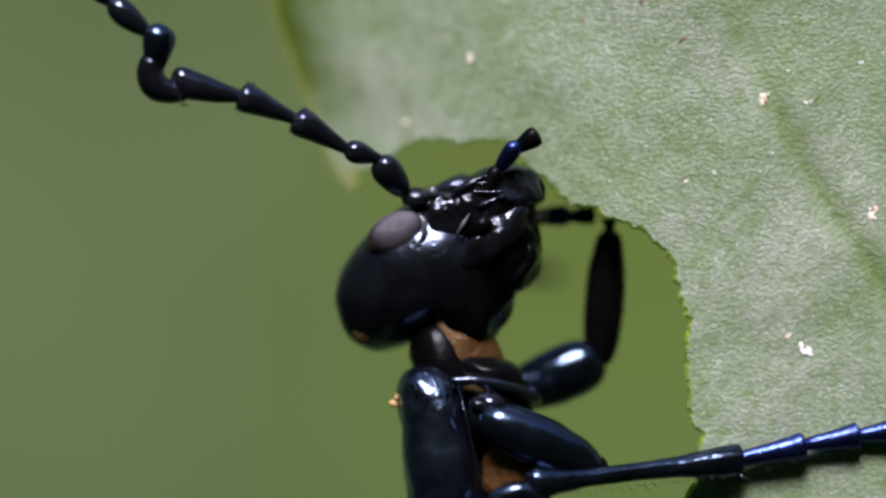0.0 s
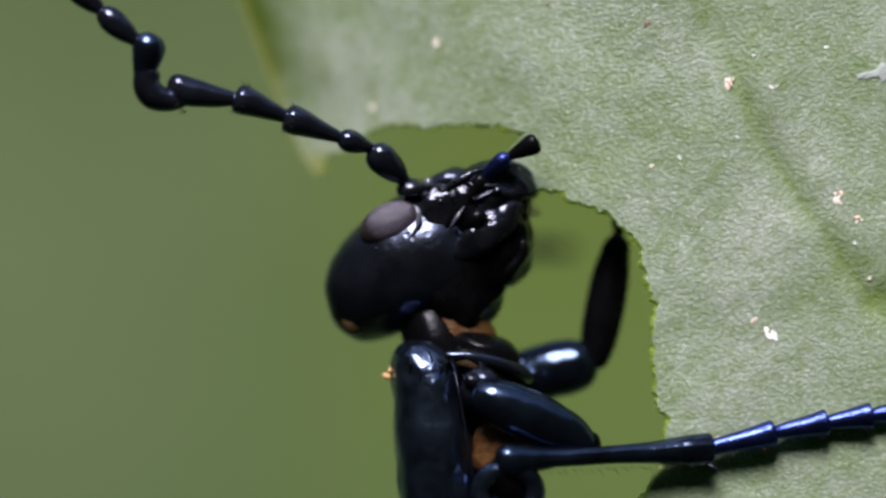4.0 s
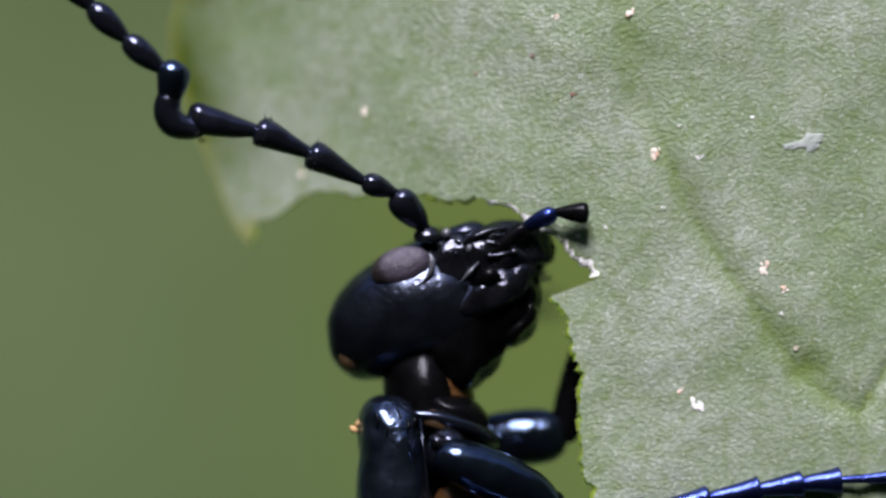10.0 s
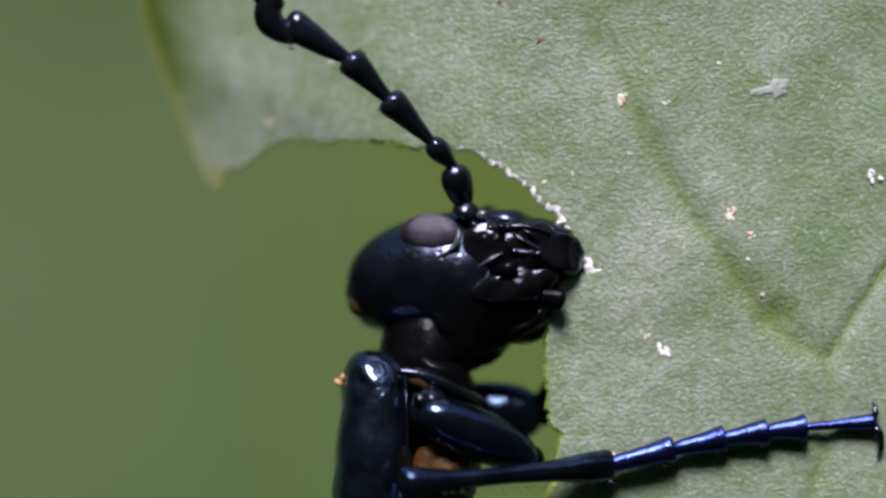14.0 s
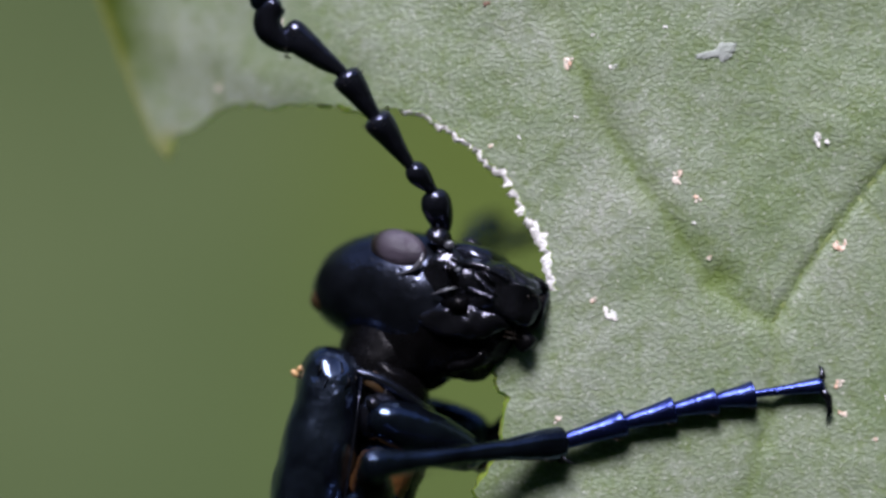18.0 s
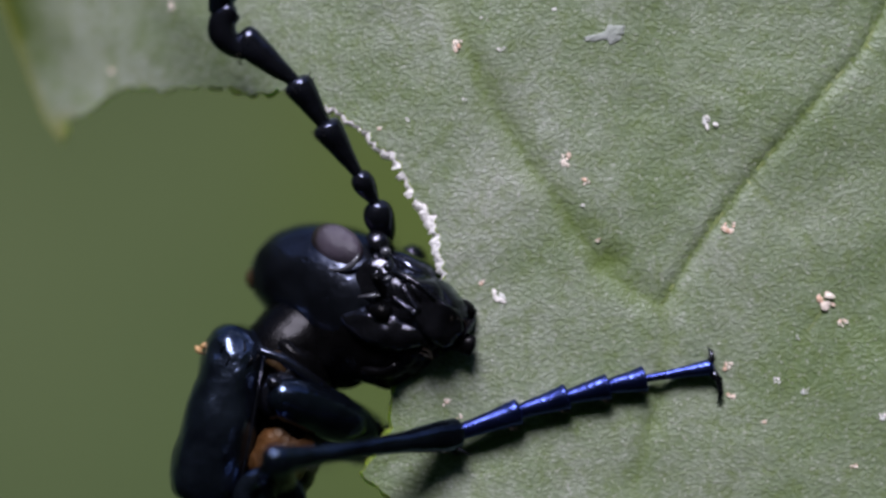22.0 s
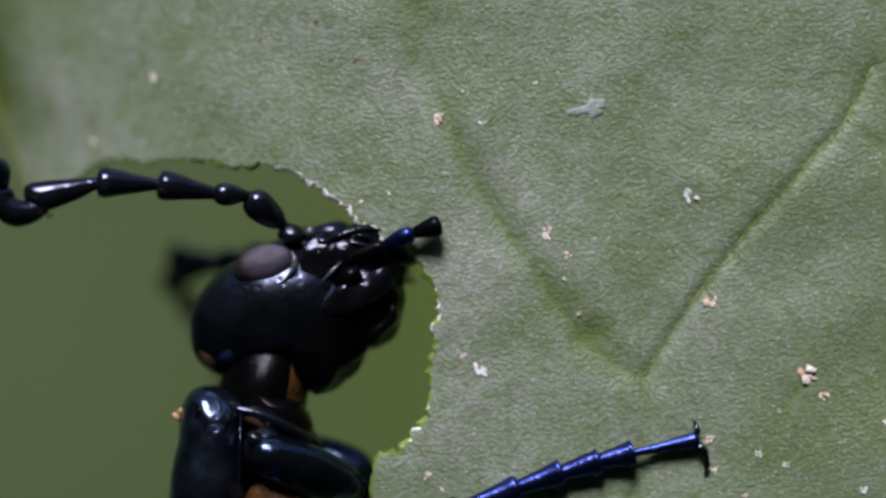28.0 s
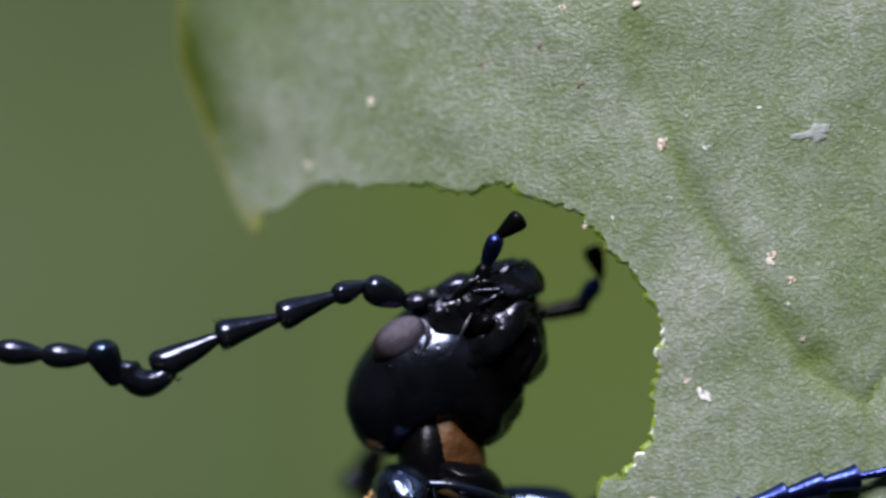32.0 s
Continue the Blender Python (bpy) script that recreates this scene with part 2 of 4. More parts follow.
def part(name, bm, material, parent, label=""):
    me = bpy.data.meshes.new(name)
    bm.to_mesh(me)
    bm.free()
    for f in me.polygons:
        f.use_smooth = True
    for m in material if isinstance(material, tuple) else (material,):
        me.materials.append(m)
    ob = new(name, me)
    ob.parent = parent
    return tagged(ob, label)


def loft(rings, sides=20, power=2.0, rough=0.0, seed=0):
    """A closed skin through rings (x, centre y, centre z, half y, half z) along x."""
    bm = bmesh.new()
    rows = []
    for x, cy, cz, hy, hz in rings:
        row = []
        for i in range(sides):
            a = 2 * math.pi * i / sides
            c, s = math.cos(a), math.sin(a)
            c = math.copysign(abs(c) ** (2 / power), c)
            s = math.copysign(abs(s) ** (2 / power), s)
            v = Vector((x, cy + hy * c, cz + hz * s))
            if rough:
                v += rough * noise.noise_vector(v * 0.03 + Vector((seed, 0, 0)))
            row.append(bm.verts.new(v * U))
        rows.append(row)
    for a, b in zip(rows, rows[1:]):
        for i in range(sides):
            bm.faces.new((a[i], a[(i + 1) % sides], b[(i + 1) % sides], b[i]))
    bm.faces.new(list(reversed(rows[0])))
    bm.faces.new(rows[-1])
    bmesh.ops.recalc_face_normals(bm, faces=bm.faces)
    return bm


def smooth_rings(points, steps=40):
    """Rings between given ones, by a smooth curve."""
    arr = np.array(points, dtype=float)
    n = len(arr)
    out = []
    for u in np.linspace(0, n - 1, steps):
        i = min(int(u), n - 2)
        f = u - i
        p0, p1, p2, p3 = arr[max(i - 1, 0)], arr[i], arr[i + 1], arr[min(i + 2, n - 1)]
        out.append(tuple(0.5 * (2 * p1 + (p2 - p0) * f + (2 * p0 - 5 * p1 + 4 * p2 - p3) * f * f + (3 * p1 - p0 - 3 * p2 + p3) * f ** 3)))
    return [(r[0], r[1], r[2], max(r[3], 0.5), max(r[4], 0.5)) for r in out]


def lathe(profile, flat=1.0, sides=18, steps=28, rough=0.0, seed=0):
    """A turned piece along x from (x, radius) pairs."""
    return loft(smooth_rings([(x, 0, 0, r * flat, r) for x, r in profile], steps), sides, 2.0, rough, seed)


def ball(centre, radii, turn=(0, 0, 0), rough=0.0, seed=0, level=3):
    bm = bmesh.new()
    bmesh.ops.create_icosphere(bm, subdivisions=level, radius=1)
    m = Matrix.Translation(centre) @ pose(0, 0, 0, *turn) @ Matrix.Diagonal((*radii, 1))
    for v in bm.verts:
        p = m @ v.co
        if rough:
            p = p + rough * noise.noise_vector(p * 0.03 + Vector((seed, 3, 1)))
        v.co = p * U
    return bm


def tube(points, radii, sides=8):
    """A bent round rod through points."""
    bm = bmesh.new()
    rows = []
    pts = [Vector(p) for p in points]
    for i, p in enumerate(pts):
        d = (pts[min(i + 1, len(pts) - 1)] - pts[max(i - 1, 0)]).normalized()
        side = d.cross(Vector((0, 1, 0)))
        side = side.normalized() if side.length > 1e-4 else Vector((1, 0, 0))
        up = d.cross(side)
        r = radii[i] if isinstance(radii, (list, tuple)) else radii
        rows.append([bm.verts.new((p + r * (math.cos(2 * math.pi * k / sides) * side + math.sin(2 * math.pi * k / sides) * up)) * U) for k in range(sides)])
    for a, b in zip(rows, rows[1:]):
        for k in range(sides):
            bm.faces.new((a[k], a[(k + 1) % sides], b[(k + 1) % sides], b[k]))
    bm.faces.new(list(reversed(rows[0])))
    bm.faces.new(rows[-1])
    bmesh.ops.recalc_face_normals(bm, faces=bm.faces)
    return bm


def join(*meshes):
    """One bmesh out of several."""
    out = meshes[0]
    for bm in meshes[1:]:
        me = bpy.data.meshes.new("piece")
        bm.to_mesh(me)
        out.from_mesh(me)
        bm.free()
        bpy.data.meshes.remove(me)
    return out


def hairs(roots, length, seed, thick=1.2):
    """Short bristles from (place, direction) pairs."""
    rnd = random.Random(seed)
    out = bmesh.new()
    for p, d in roots:
        p, d = Vector(p), Vector(d).normalized()
        d = (d + 0.35 * Vector((rnd.uniform(-1, 1), rnd.uniform(-1, 1), rnd.uniform(-1, 1)))).normalized()
        le = length * rnd.uniform(0.6, 1.3)
        out = join(out, tube([p, p + d * le * 0.5, p + d * le + Vector((0, 0, -0.08 * le))], [thick, thick * 0.7, thick * 0.2], 4))
    return out


# ---- setting ----
def build_ground():
    bm = bmesh.new()
    n = 40
    grid = [[bm.verts.new((math.copysign(abs(i / n - 0.5) ** 3 * 8 * 600, i - n / 2), math.copysign(abs(j / n - 0.5) ** 3 * 8 * 600, j - n / 2), 0)) for j in range(n + 1)] for i in range(n + 1)]
    for i in range(n):
        for j in range(n):
            bm.faces.new((grid[i][j], grid[i + 1][j], grid[i + 1][j + 1], grid[i][j + 1]))
    g = part("ground", bm, GROUND, None)
    g.location = (0, 0, -0.45)
    tagged(g, "short green grass under the plant", "ground", kind="structure")


def build_backdrop():
    """Banks of foliage far out of focus all round, open to the sky above. The unseen part behind the lens is added to
    block low sky.
    """
    bm = bmesh.new()
    rows = []
    for j in range(13):
        row = []
        for i in range(73):
            a = radians(5 * i)
            wave = noise.noise(Vector((math.cos(a) * 2, math.sin(a) * 2, j * 0.4)))
            top = 0.5 + 0.1 * noise.noise(Vector((math.cos(a) * 5, math.sin(a) * 5, 9)))
            r = 0.62 + 0.03 * wave
            row.append(bm.verts.new((r * math.sin(a), r * math.cos(a), -0.46 + (top + 0.46) * j / 12)))
        rows.append(row)
    for a, b in zip(rows, rows[1:]):
        for i in range(72):
            bm.faces.new((a[i], b[i], b[i + 1], a[i + 1]))
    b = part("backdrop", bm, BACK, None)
    tagged(b, "distant green foliage far out of focus", "backdrop", kind="structure")


build_ground()
build_backdrop()


# ---- leaf ----
def line_near(x, z, line):
    best = 1e9
    for (x0, z0), (x1, z1) in zip(line, line[1:]):
        dx, dz = x1 - x0, z1 - z0
        f = max(0, min(1, ((x - x0) * dx + (z - z0) * dz) / (dx * dx + dz * dz)))
        best = min(best, math.hypot(x - x0 - f * dx, z - z0 - f * dz))
    return best


FOLDS = (([(1160, 280), (1112, 187), (902, -53), (752, -273), (757, -330), (740, -480)], 3, 18), ([(752, -273), (640, -200), (512, -20), (440, 100), (352, 297), (330, 450)], 3.5, 28))


def leaf_lift(x, z):
    """How far the leaf bulges towards the lens: curled back at the margin, creased along its veins."""
    left = max(0.0, (250 - x) / 500)
    crease = sum(deep * math.exp(-(line_near(x, z, line) / wide) ** 2) for line, deep, wide in FOLDS) if x > 150 else 0.0
    return -190 * min(left, 1.6) ** 1.5 + 7 * noise.noise(Vector((x * 0.006, z * 0.006, 0))) + 1.5 * noise.noise(Vector((x * 0.02, z * 0.02, 3))) - crease


def resample(line, step):
    out = []
    for (x0, z0), (x1, z1) in zip(line, line[1:]):
        n = max(1, int(math.hypot(x1 - x0, z1 - z0) / step))
        out += [(x0 + (x1 - x0) * k / n, z0 + (z1 - z0) * k / n) for k in range(n)]
    return out + [line[-1]]


def jagged(line, step, depth, seed):
    """The line cut by small jaws: little scallops and nicks."""
    pts = resample(line, step)
    out = []
    for i, (x, z) in enumerate(pts):
        if 0 < i < len(pts) - 1:
            dx, dz = pts[i + 1][0] - pts[i - 1][0], pts[i + 1][1] - pts[i - 1][1]
            le = math.hypot(dx, dz) or 1
            d = depth * (noise.noise(Vector((x * 0.09, z * 0.09, seed))) + 0.7 * noise.noise(Vector((x * 0.025, z * 0.025, seed + 5))))
            x, z = x - dz / le * d, z + dx / le * d
        out.append((x, z))
    return out


# the rim that jaws have left: an older part, the part eaten on the way, and a lower one
OLD_RIM = [(-347, 19), (-336, 62), (-318, 78), (-284, 89), (-258, 110), (-220, 128), (-180, 118), (-140, 116), (-100, 120), (-66, 118)]
LAST_RIM = [(-66, 118), (-30, 116), (28, 107), (60, 104), (92, 122), (124, 117), (148, 94), (180, 89), (220, 73), (244, 65), (276, 33), (308, -7), (332, -31),
            (356, -71), (380, -103), (391, -160), (382, -200), (374, -240), (382, -288), (366, -345), (345, -378), (322, -402), (286, -407)]
MID_RIM = [(-66, 118), (-30, 116), (28, 107), (66, 110), (92, 106), (136, 94), (196, 64), (236, 19), (276, -6), (296, -46), (316, -86), (350, -116), (361, -176), (371, -226), (381, -276),
           (366, -336), (356, -371), (286, -407)]
FIRST_RIM = [(-66, 118), (-48, 98), (-20, 62), (16, 40), (46, 5), (76, 0), (100, -10), (124, -22), (146, -32), (166, -37), (186, -52), (200, -68), (216, -84),
             (231, -105), (240, -140), (246, -175), (258, -205), (260, -228), (254, -270), (256, -310), (258, -355), (260, -385), (286, -407)]
LOW_RIM = [(286, -407), (274, -440), (272, -490), (245, -540), (218, -570), (225, -580), (258, -604), (306, -640), (335, -690), (380, -760), (470, -1010), (600, -930)]
MARGIN = [(600, -930), (900, -980), (1300, -900), (1700, -600), (1900, -100), (1800, 500), (1300, 900), (600, 1050), (0, 950), (-350, 750), (-480, 560),
          (-508, 441), (-503, 360), (-464, 262), (-424, 160), (-384, 66), (-349, 22), (-347, 19)]
VEINS = (([(1160, 280), (1112, 187), (902, -53), (800, -190), (752, -273)], 6, 0.9), ([(752, -273), (700, -250), (640, -200), (560, -80), (512, -20), (440, 100), (400, 200), (352, 297), (330, 450)], 26, 0.45),
         ([(752, -273), (757, -330), (750, -420), (700, -600)], 12, 0.5), ([(902, -53), (1010, -160), (1090, -300), (1200, -420)], 8, 0.3), ([(1112, 187), (1210, 100), (1330, 60)], 8, 0.35),
         ([(970, 30), (900, 90), (800, 130)], 7, 0.25), ([(1060, -250), (1000, -330), (960, -460)], 8, 0.3), ([(752, -273), (700, -250), (640, -200), (560, -80), (512, -20), (440, 100), (400, 200)], 9, 0.8), ([(640, -200), (655, -190), (665, -197)], 26, 0.9))


def leaf_tone(x, z):
    """Vein, green margin and dry rim, each 0 to 1."""
    vein = 0.0
    for line, wide, deep in VEINS:
        vein = max(vein, deep * math.exp(-(line_near(x, z, line) / wide) ** 2))
    m = line_near(x, z, MARGIN[10:])
    margin = 1.25 * max(0.0, 1 - m / 125) ** 0.8 * min(1, max(0, (z - 120) / 110)) * (0.85 + 0.5 * noise.noise(Vector((x * 0.02, z * 0.02, 7))))
    dry = max(0.0, 1 - m / 16) * 0.9
    dry = max(dry, max(0.0, 1 - math.hypot(x + 345, z - 45) / 50))
    return vein, max(0.0, min(1, margin)), min(1, dry)


def leaf_piece(name, outline, inner, parent, bitten, thick=17, walls=True):
    """A slab of leaf inside an outline; its first points up to bitten are a slanting bitten edge."""
    from mathutils.geometry import delaunay_2d_cdt
    n = len(outline)
    pts = [Vector(p) for p in outline] + [Vector(p) for p in inner]
    vs, _, fs, *_ = delaunay_2d_cdt(pts, [], [list(range(n))], 1, 1e-4)
    turn = math.copysign(1, sum(p[0] * q[1] - q[0] * p[1] for p, q in zip(outline, outline[1:] + outline[:1])))
    out = {}
    for i in range(1, bitten - 1):
        (x0, z0), (x, z), (x1, z1) = outline[i - 1], outline[i], outline[i + 1]
        le = math.hypot(x1 - x0, z1 - z0) or 1
        wide = turn * (6 + 8 * (noise.noise(Vector((x * 0.05, z * 0.05, 21))) + 0.5 * noise.noise(Vector((x * 0.2, z * 0.2, 22))))) / le * (0.45 if x < -60 else 1)
        out[(round(x, 2), round(z, 2))] = ((z1 - z0) * wide, (x0 - x1) * wide)
    open_rim = {(round(x, 2), round(z, 2)) for x, z in outline[:bitten]}
    bm = bmesh.new()
    uv = bm.loops.layers.uv.new("leaf")
    tone = bm.loops.layers.float_color.new("tone")
    lifts = [leaf_lift(v.x, v.y) for v in vs]
    tones = [leaf_tone(v.x, v.y) for v in vs]
    front = [bm.verts.new(at(v.x, v.y, h - 6 * t[0])) for v, h, t in zip(vs, lifts, tones)]
    back = []
    for v, h, t in zip(vs, lifts, tones):
        dx, dz = out.get((round(v.x, 2), round(v.y, 2)), (0, 0))
        back.append(bm.verts.new(at(v.x + dx, v.y + dz, h - (6 if dx or dz else thick) - 4 * t[0])))
    index = {}
    for i, v in enumerate(front + back):
        index[v] = i % len(vs)
    rim = {}
    for f in fs:
        f = list(f)
        bm.faces.new([front[i] for i in f])
        bm.faces.new([back[i] for i in reversed(f)])
        for a, b in zip(f, f[1:] + f[:1]):
            rim[(a, b)] = True
    for a, b in rim:
        if (b, a) not in rim and (walls or all((round(vs[i].x, 2), round(vs[i].y, 2)) in open_rim for i in (a, b))):
            corners = [bm.verts.new(v.co) for v in (front[b], front[a], back[a], back[b])]
            for v, i in zip(corners, (b, a, a, b)):
                index[v] = i
            face = bm.faces.new(corners)
            face.material_index = 1
    for f in bm.faces:
        for lo in f.loops:
            i = index[lo.vert]
            lo[uv].uv = (vs[i].x * 0.01, vs[i].y * 0.01)
            lo[tone] = (*tones[i], 1)
    ob = part(name, bm, (LEAF, CUT), parent)
    for p in ob.data.polygons:
        p.use_smooth = p.material_index == 0
    return ob


last_line = jagged(LAST_RIM, 5, 11, 2)
middle_line = jagged(MID_RIM, 5, 10, 6)
first_line = jagged(FIRST_RIM, 5, 9, 9)


def inside(x, z, outline):
    hit = False
    j = len(outline) - 1
    for i in range(len(outline)):
        (xi, zi), (xj, zj) = outline[i], outline[j]
        if (zi > z) != (zj > z) and x < (xj - xi) * (z - zi) / (zj - zi) + xi:
            hit = not hit
        j = i
    return hit


def build_leaf():
    outline = (jagged(OLD_RIM, 5, 11, 1)[:-1] + last_line[:-1] + jagged(LOW_RIM, 9, 5, 3)[:-1] + resample(MARGIN[:12], 40)[:-1] + jagged(MARGIN[11:], 9, 2, 4)[:-1])
    rnd = random.Random(4)
    rough = outline[::3]
    inner = []
    for i in range(-60, 240):
        for j in range(-110, 120):
            x, z = i * 10 + rnd.uniform(-2.5, 2.5), j * 10 + rnd.uniform(-2.5, 2.5)
            if not (-760 < z < 480 and x < 1250) and (i % 4 or j % 4):
                continue
            if inside(x, z, rough):
                inner.append((x, z))
    bitten = len(jagged(OLD_RIM, 5, 11, 1)) + len(last_line) + len(jagged(LOW_RIM, 9, 5, 3)) - 3
    leaf = leaf_piece("leaf", outline, inner, None, bitten)
    for line, wide, deep in VEINS[:1] + VEINS[2:7]:
        pts = resample(line, 12)
        rows = [(x + 2 * noise.noise(Vector((x * 0.03, z * 0.03, 1))), -leaf_lift(x, z) + 6 * deep + 2.2, z + 2 * noise.noise(Vector((x * 0.03, z * 0.03, 2)))) for x, z in pts]
        girth = (4.5 if wide < 10 else 3.0) * (0.5 + 0.5 * deep)
        part("vein", tube(rows, [girth * (0.8 + 0.4 * noise.noise(Vector((p[0] * 0.02, p[2] * 0.02, 4)))) for p in rows], 8), VEIN, leaf, "slender yellow-green vein")
    tagged(leaf, "pale grey-green leaf underside with gnawed edge and dark veins", "leaf")


build_leaf()


# ---- specks on the leaf ----
def build_speck(x, z, size, material, label, seed, flat=False):
    rnd = random.Random(seed)
    bm = bmesh.new()
    for k in range(rnd.randint(6, 10)):
        r = size * rnd.uniform(0.12, 0.34)
        c = (rnd.uniform(-0.5, 0.5) * size, -r * 0.1, rnd.uniform(-0.4, 0.4) * size * (0.5 if flat else 1))
        bm = join(bm, ball(c, (r, r * 0.22, r * rnd.uniform(0.5, 1)), (rnd.uniform(-15, 15), rnd.uniform(0, 90), rnd.uniform(-15, 15)), r * 0.3, seed + k, 1))
    ob = part("dust_speck", bm, material, None)
    for p in ob.data.polygons:
        p.use_smooth = False
    ob.location = at(x, z, leaf_lift(x, z) + 1)
    tagged(ob, label, "dust speck", "specks on the leaf")


rusty, white, dark = "rust-orange and white dust grains stuck on leaf", "white glinting dust grain stuck on leaf", "dark brown fleck stuck on leaf"
upper = (
        (386, 186, 20, RUST, rusty), (575, -17, 24, RUST, rusty), (614, -56, 17, RUST, rusty), (-129, 268, 14, RUST, rusty), (466, 179, 11, PALE, white),
        (835, 51, 22, PALE, white), (869, -136, 20, RUST, rusty), (1043, -261, 34, RUST, rusty), (1073, -306, 18, RUST, rusty), (953, -406, 10, PALE, white),
        (1003, -426, 12, PALE, white), (868, -381, 14, RUST, rusty), (873, -436, 13, RUST, rusty), (368, -446, 12, RUST, rusty), (393, -471, 11, RUST, rusty),
        (608, -96, 7, PALE, white))
lower = (
        (638, -159, 7, RUST, rusty), (300, 55, 7, PALE, white), (461, -259, 24, PALE, white), (431, -232, 12, RUST, rusty),
        (346, 436, 16, RUST, rusty), (211, 426, 12, RUST, rusty), (431, 236, 7, PALE, white), (401, 91, 7, PALE, white), (244, 289, 11, BROWN, dark),
        (-249, 156, 12, RUST, rusty), (250, 40, 8, RUST, rusty), (171, 360, 8, BROWN, dark), (70, 330, 8, BROWN, dark), (1140, -470, 12, PALE, white),
        (1090, -560, 11, RUST, rusty), (990, -330, 9, PALE, white), (1180, -350, 11, PALE, white), (930, -480, 8, RUST, rusty), (560, 250, 7, PALE, white))
for i, (x, z, size, material, label) in enumerate(upper + lower):
    build_speck(x, z, size, material, label, i)


def build_scratch():
    """A scuffed blotch of torn pale skin on the leaf, one ragged thin film."""
    bm = bmesh.new()
    n = 72
    rows = []
    for ring in (0.12, 0.4, 0.7, 0.9, 1.0):
        row = []
        for i in range(n):
            a = 2 * math.pi * i / n
            ragged = 0.8 + 0.25 * noise.noise(Vector((math.cos(a) * 1.6, math.sin(a) * 1.6, 3))) + 0.14 * noise.noise(Vector((math.cos(a) * 5, math.sin(a) * 5, 5)))
            x, z = 38 * ring * ragged * math.cos(a), 15 * ring * ragged * math.sin(a)
            x, z = x - 10 * (x < 0) * abs(x) / 26, z * (1.3 if x > 0 else 0.6) + 0.28 * x
            row.append(bm.verts.new(Vector((x, -1.6 * (1 - ring ** 4) - 1.2 * noise.noise(Vector((x * 0.12, z * 0.12, 4))), z)) * U))
        rows.append(row)
    for a, c in zip(rows, rows[1:]):
        for i in range(n):
            bm.faces.new((a[i], a[(i + 1) % n], c[(i + 1) % n], c[i]))
    bm.faces.new(rows[0])
    bmesh.ops.recalc_face_normals(bm, faces=bm.faces)
    ob = part("torn_patch", bm, SCUFF, None)
    ob.location = at(654, 205, leaf_lift(654, 205) + 0.8)
    tagged(ob, "scuffed blotch of torn pale skin on the leaf", "torn patch")


build_scratch()


def sap_ribbon(line, most, floor, seed):
    """A ragged glistening film of sap that clings to a bitten rim."""
    out = bmesh.new()
    pts = resample(line, 2.5)
    run = []
    for i, (x, z) in enumerate(pts):
        x0, z0 = pts[max(i - 3, 0)]
        x1, z1 = pts[min(i + 3, len(pts) - 1)]
        le = math.hypot(x1 - x0, z1 - z0) or 1
        nx, nz = -(z1 - z0) / le, (x1 - x0) / le
        wet = noise.noise(Vector((x * 0.011, z * 0.011, seed))) + 0.5 * noise.noise(Vector((x * 0.06, z * 0.06, seed + 3))) - floor
        if wet <= 0 or i == len(pts) - 1:
            run = []
            continue
        ragged = 0.9 + 0.6 * noise.noise(Vector((x * 0.045, z * 0.045, seed + 6))) + 0.4 * noise.noise(Vector((x * 0.3, z * 0.3, seed + 8)))
        wide = max(1.2, most * min(1, 0.25 + 2 * wet) * ragged)
        lip = 1 + 0.35 * wide * abs(noise.noise(Vector((x * 0.2, z * 0.2, seed + 9))))
        row = []
        for across, lift in ((lip, -2), (0, -1.2), (-0.35 * wide, -1.8 + noise.noise(Vector((x * 0.25, z * 0.25, 5)))), (-0.75 * wide, -3.5), (-wide, -8)):
            px, pz = x + nx * across, z + nz * across
            row.append(out.verts.new(at(px, pz, leaf_lift(x, z) + lift)))
        if run:
            for k in range(4):
                out.faces.new((run[k], run[k + 1], row[k + 1], row[k]))
        run = row
    bmesh.ops.recalc_face_normals(out, faces=out.faces)
    return out


def build_sap():
    """Drying sap along the last bitten rim, one film."""
    film = sap_ribbon(last_line[int(0.02 * len(last_line)):int(0.96 * len(last_line))], 5, -0.2, 11)
    tagged(part("sap_film", film, SAP, None), "white glistening sap film along the bitten leaf rim", "sap", kind="stuff")


build_sap()

# ---- the beetle's course: seconds, then place in hundredths of a millimetre ----
SOCKET = ((0, -241, 10), (1, -208, 18), (2, -190, 7), (3, -144, 24), (5.5, -162, 54), (6, -144, 32), (7, -38, 34), (8, -44, 18), (9, -82, 27), (10, -17, 52), (11, 38, 37), (12, 49, 2), (13, 55, 5), (14, 111, -9), (17, 177, -57), (18, 167, -108), (19, 183, -142), (20, 171, -116), (21, 177, -117), (22, 261, -153), (23, 217, -186), (24, 195, -167), (27, 168, -63), (28, 114, -4), (29, 36, 30), (30, -71, 17), (31, -98, 22), (32, -65, -93))
SCAPE_TIP = ((0, -296, 80), (1, -274, 76), (2, -253, 70), (3, -217, 93), (5.5, -230, 117), (6, -208, 95), (7, -97, 107), (8, -98, 86), (9, -136, 85), (10, -75, 116), (11, -1, 108), (12, 11, 65), (13, 26, 78), (14, 87, 69), (17, 152, 21), (18, 147, -39), (19, 163, -74), (20, 145, -53), (21, 148, -43), (22, 242, -90), (23, 203, -128), (24, 172, -99), (27, 101, 5), (28, 50, 50), (29, -31, 69), (30, -143, 51), (31, -166, 66), (32, -140, -64))
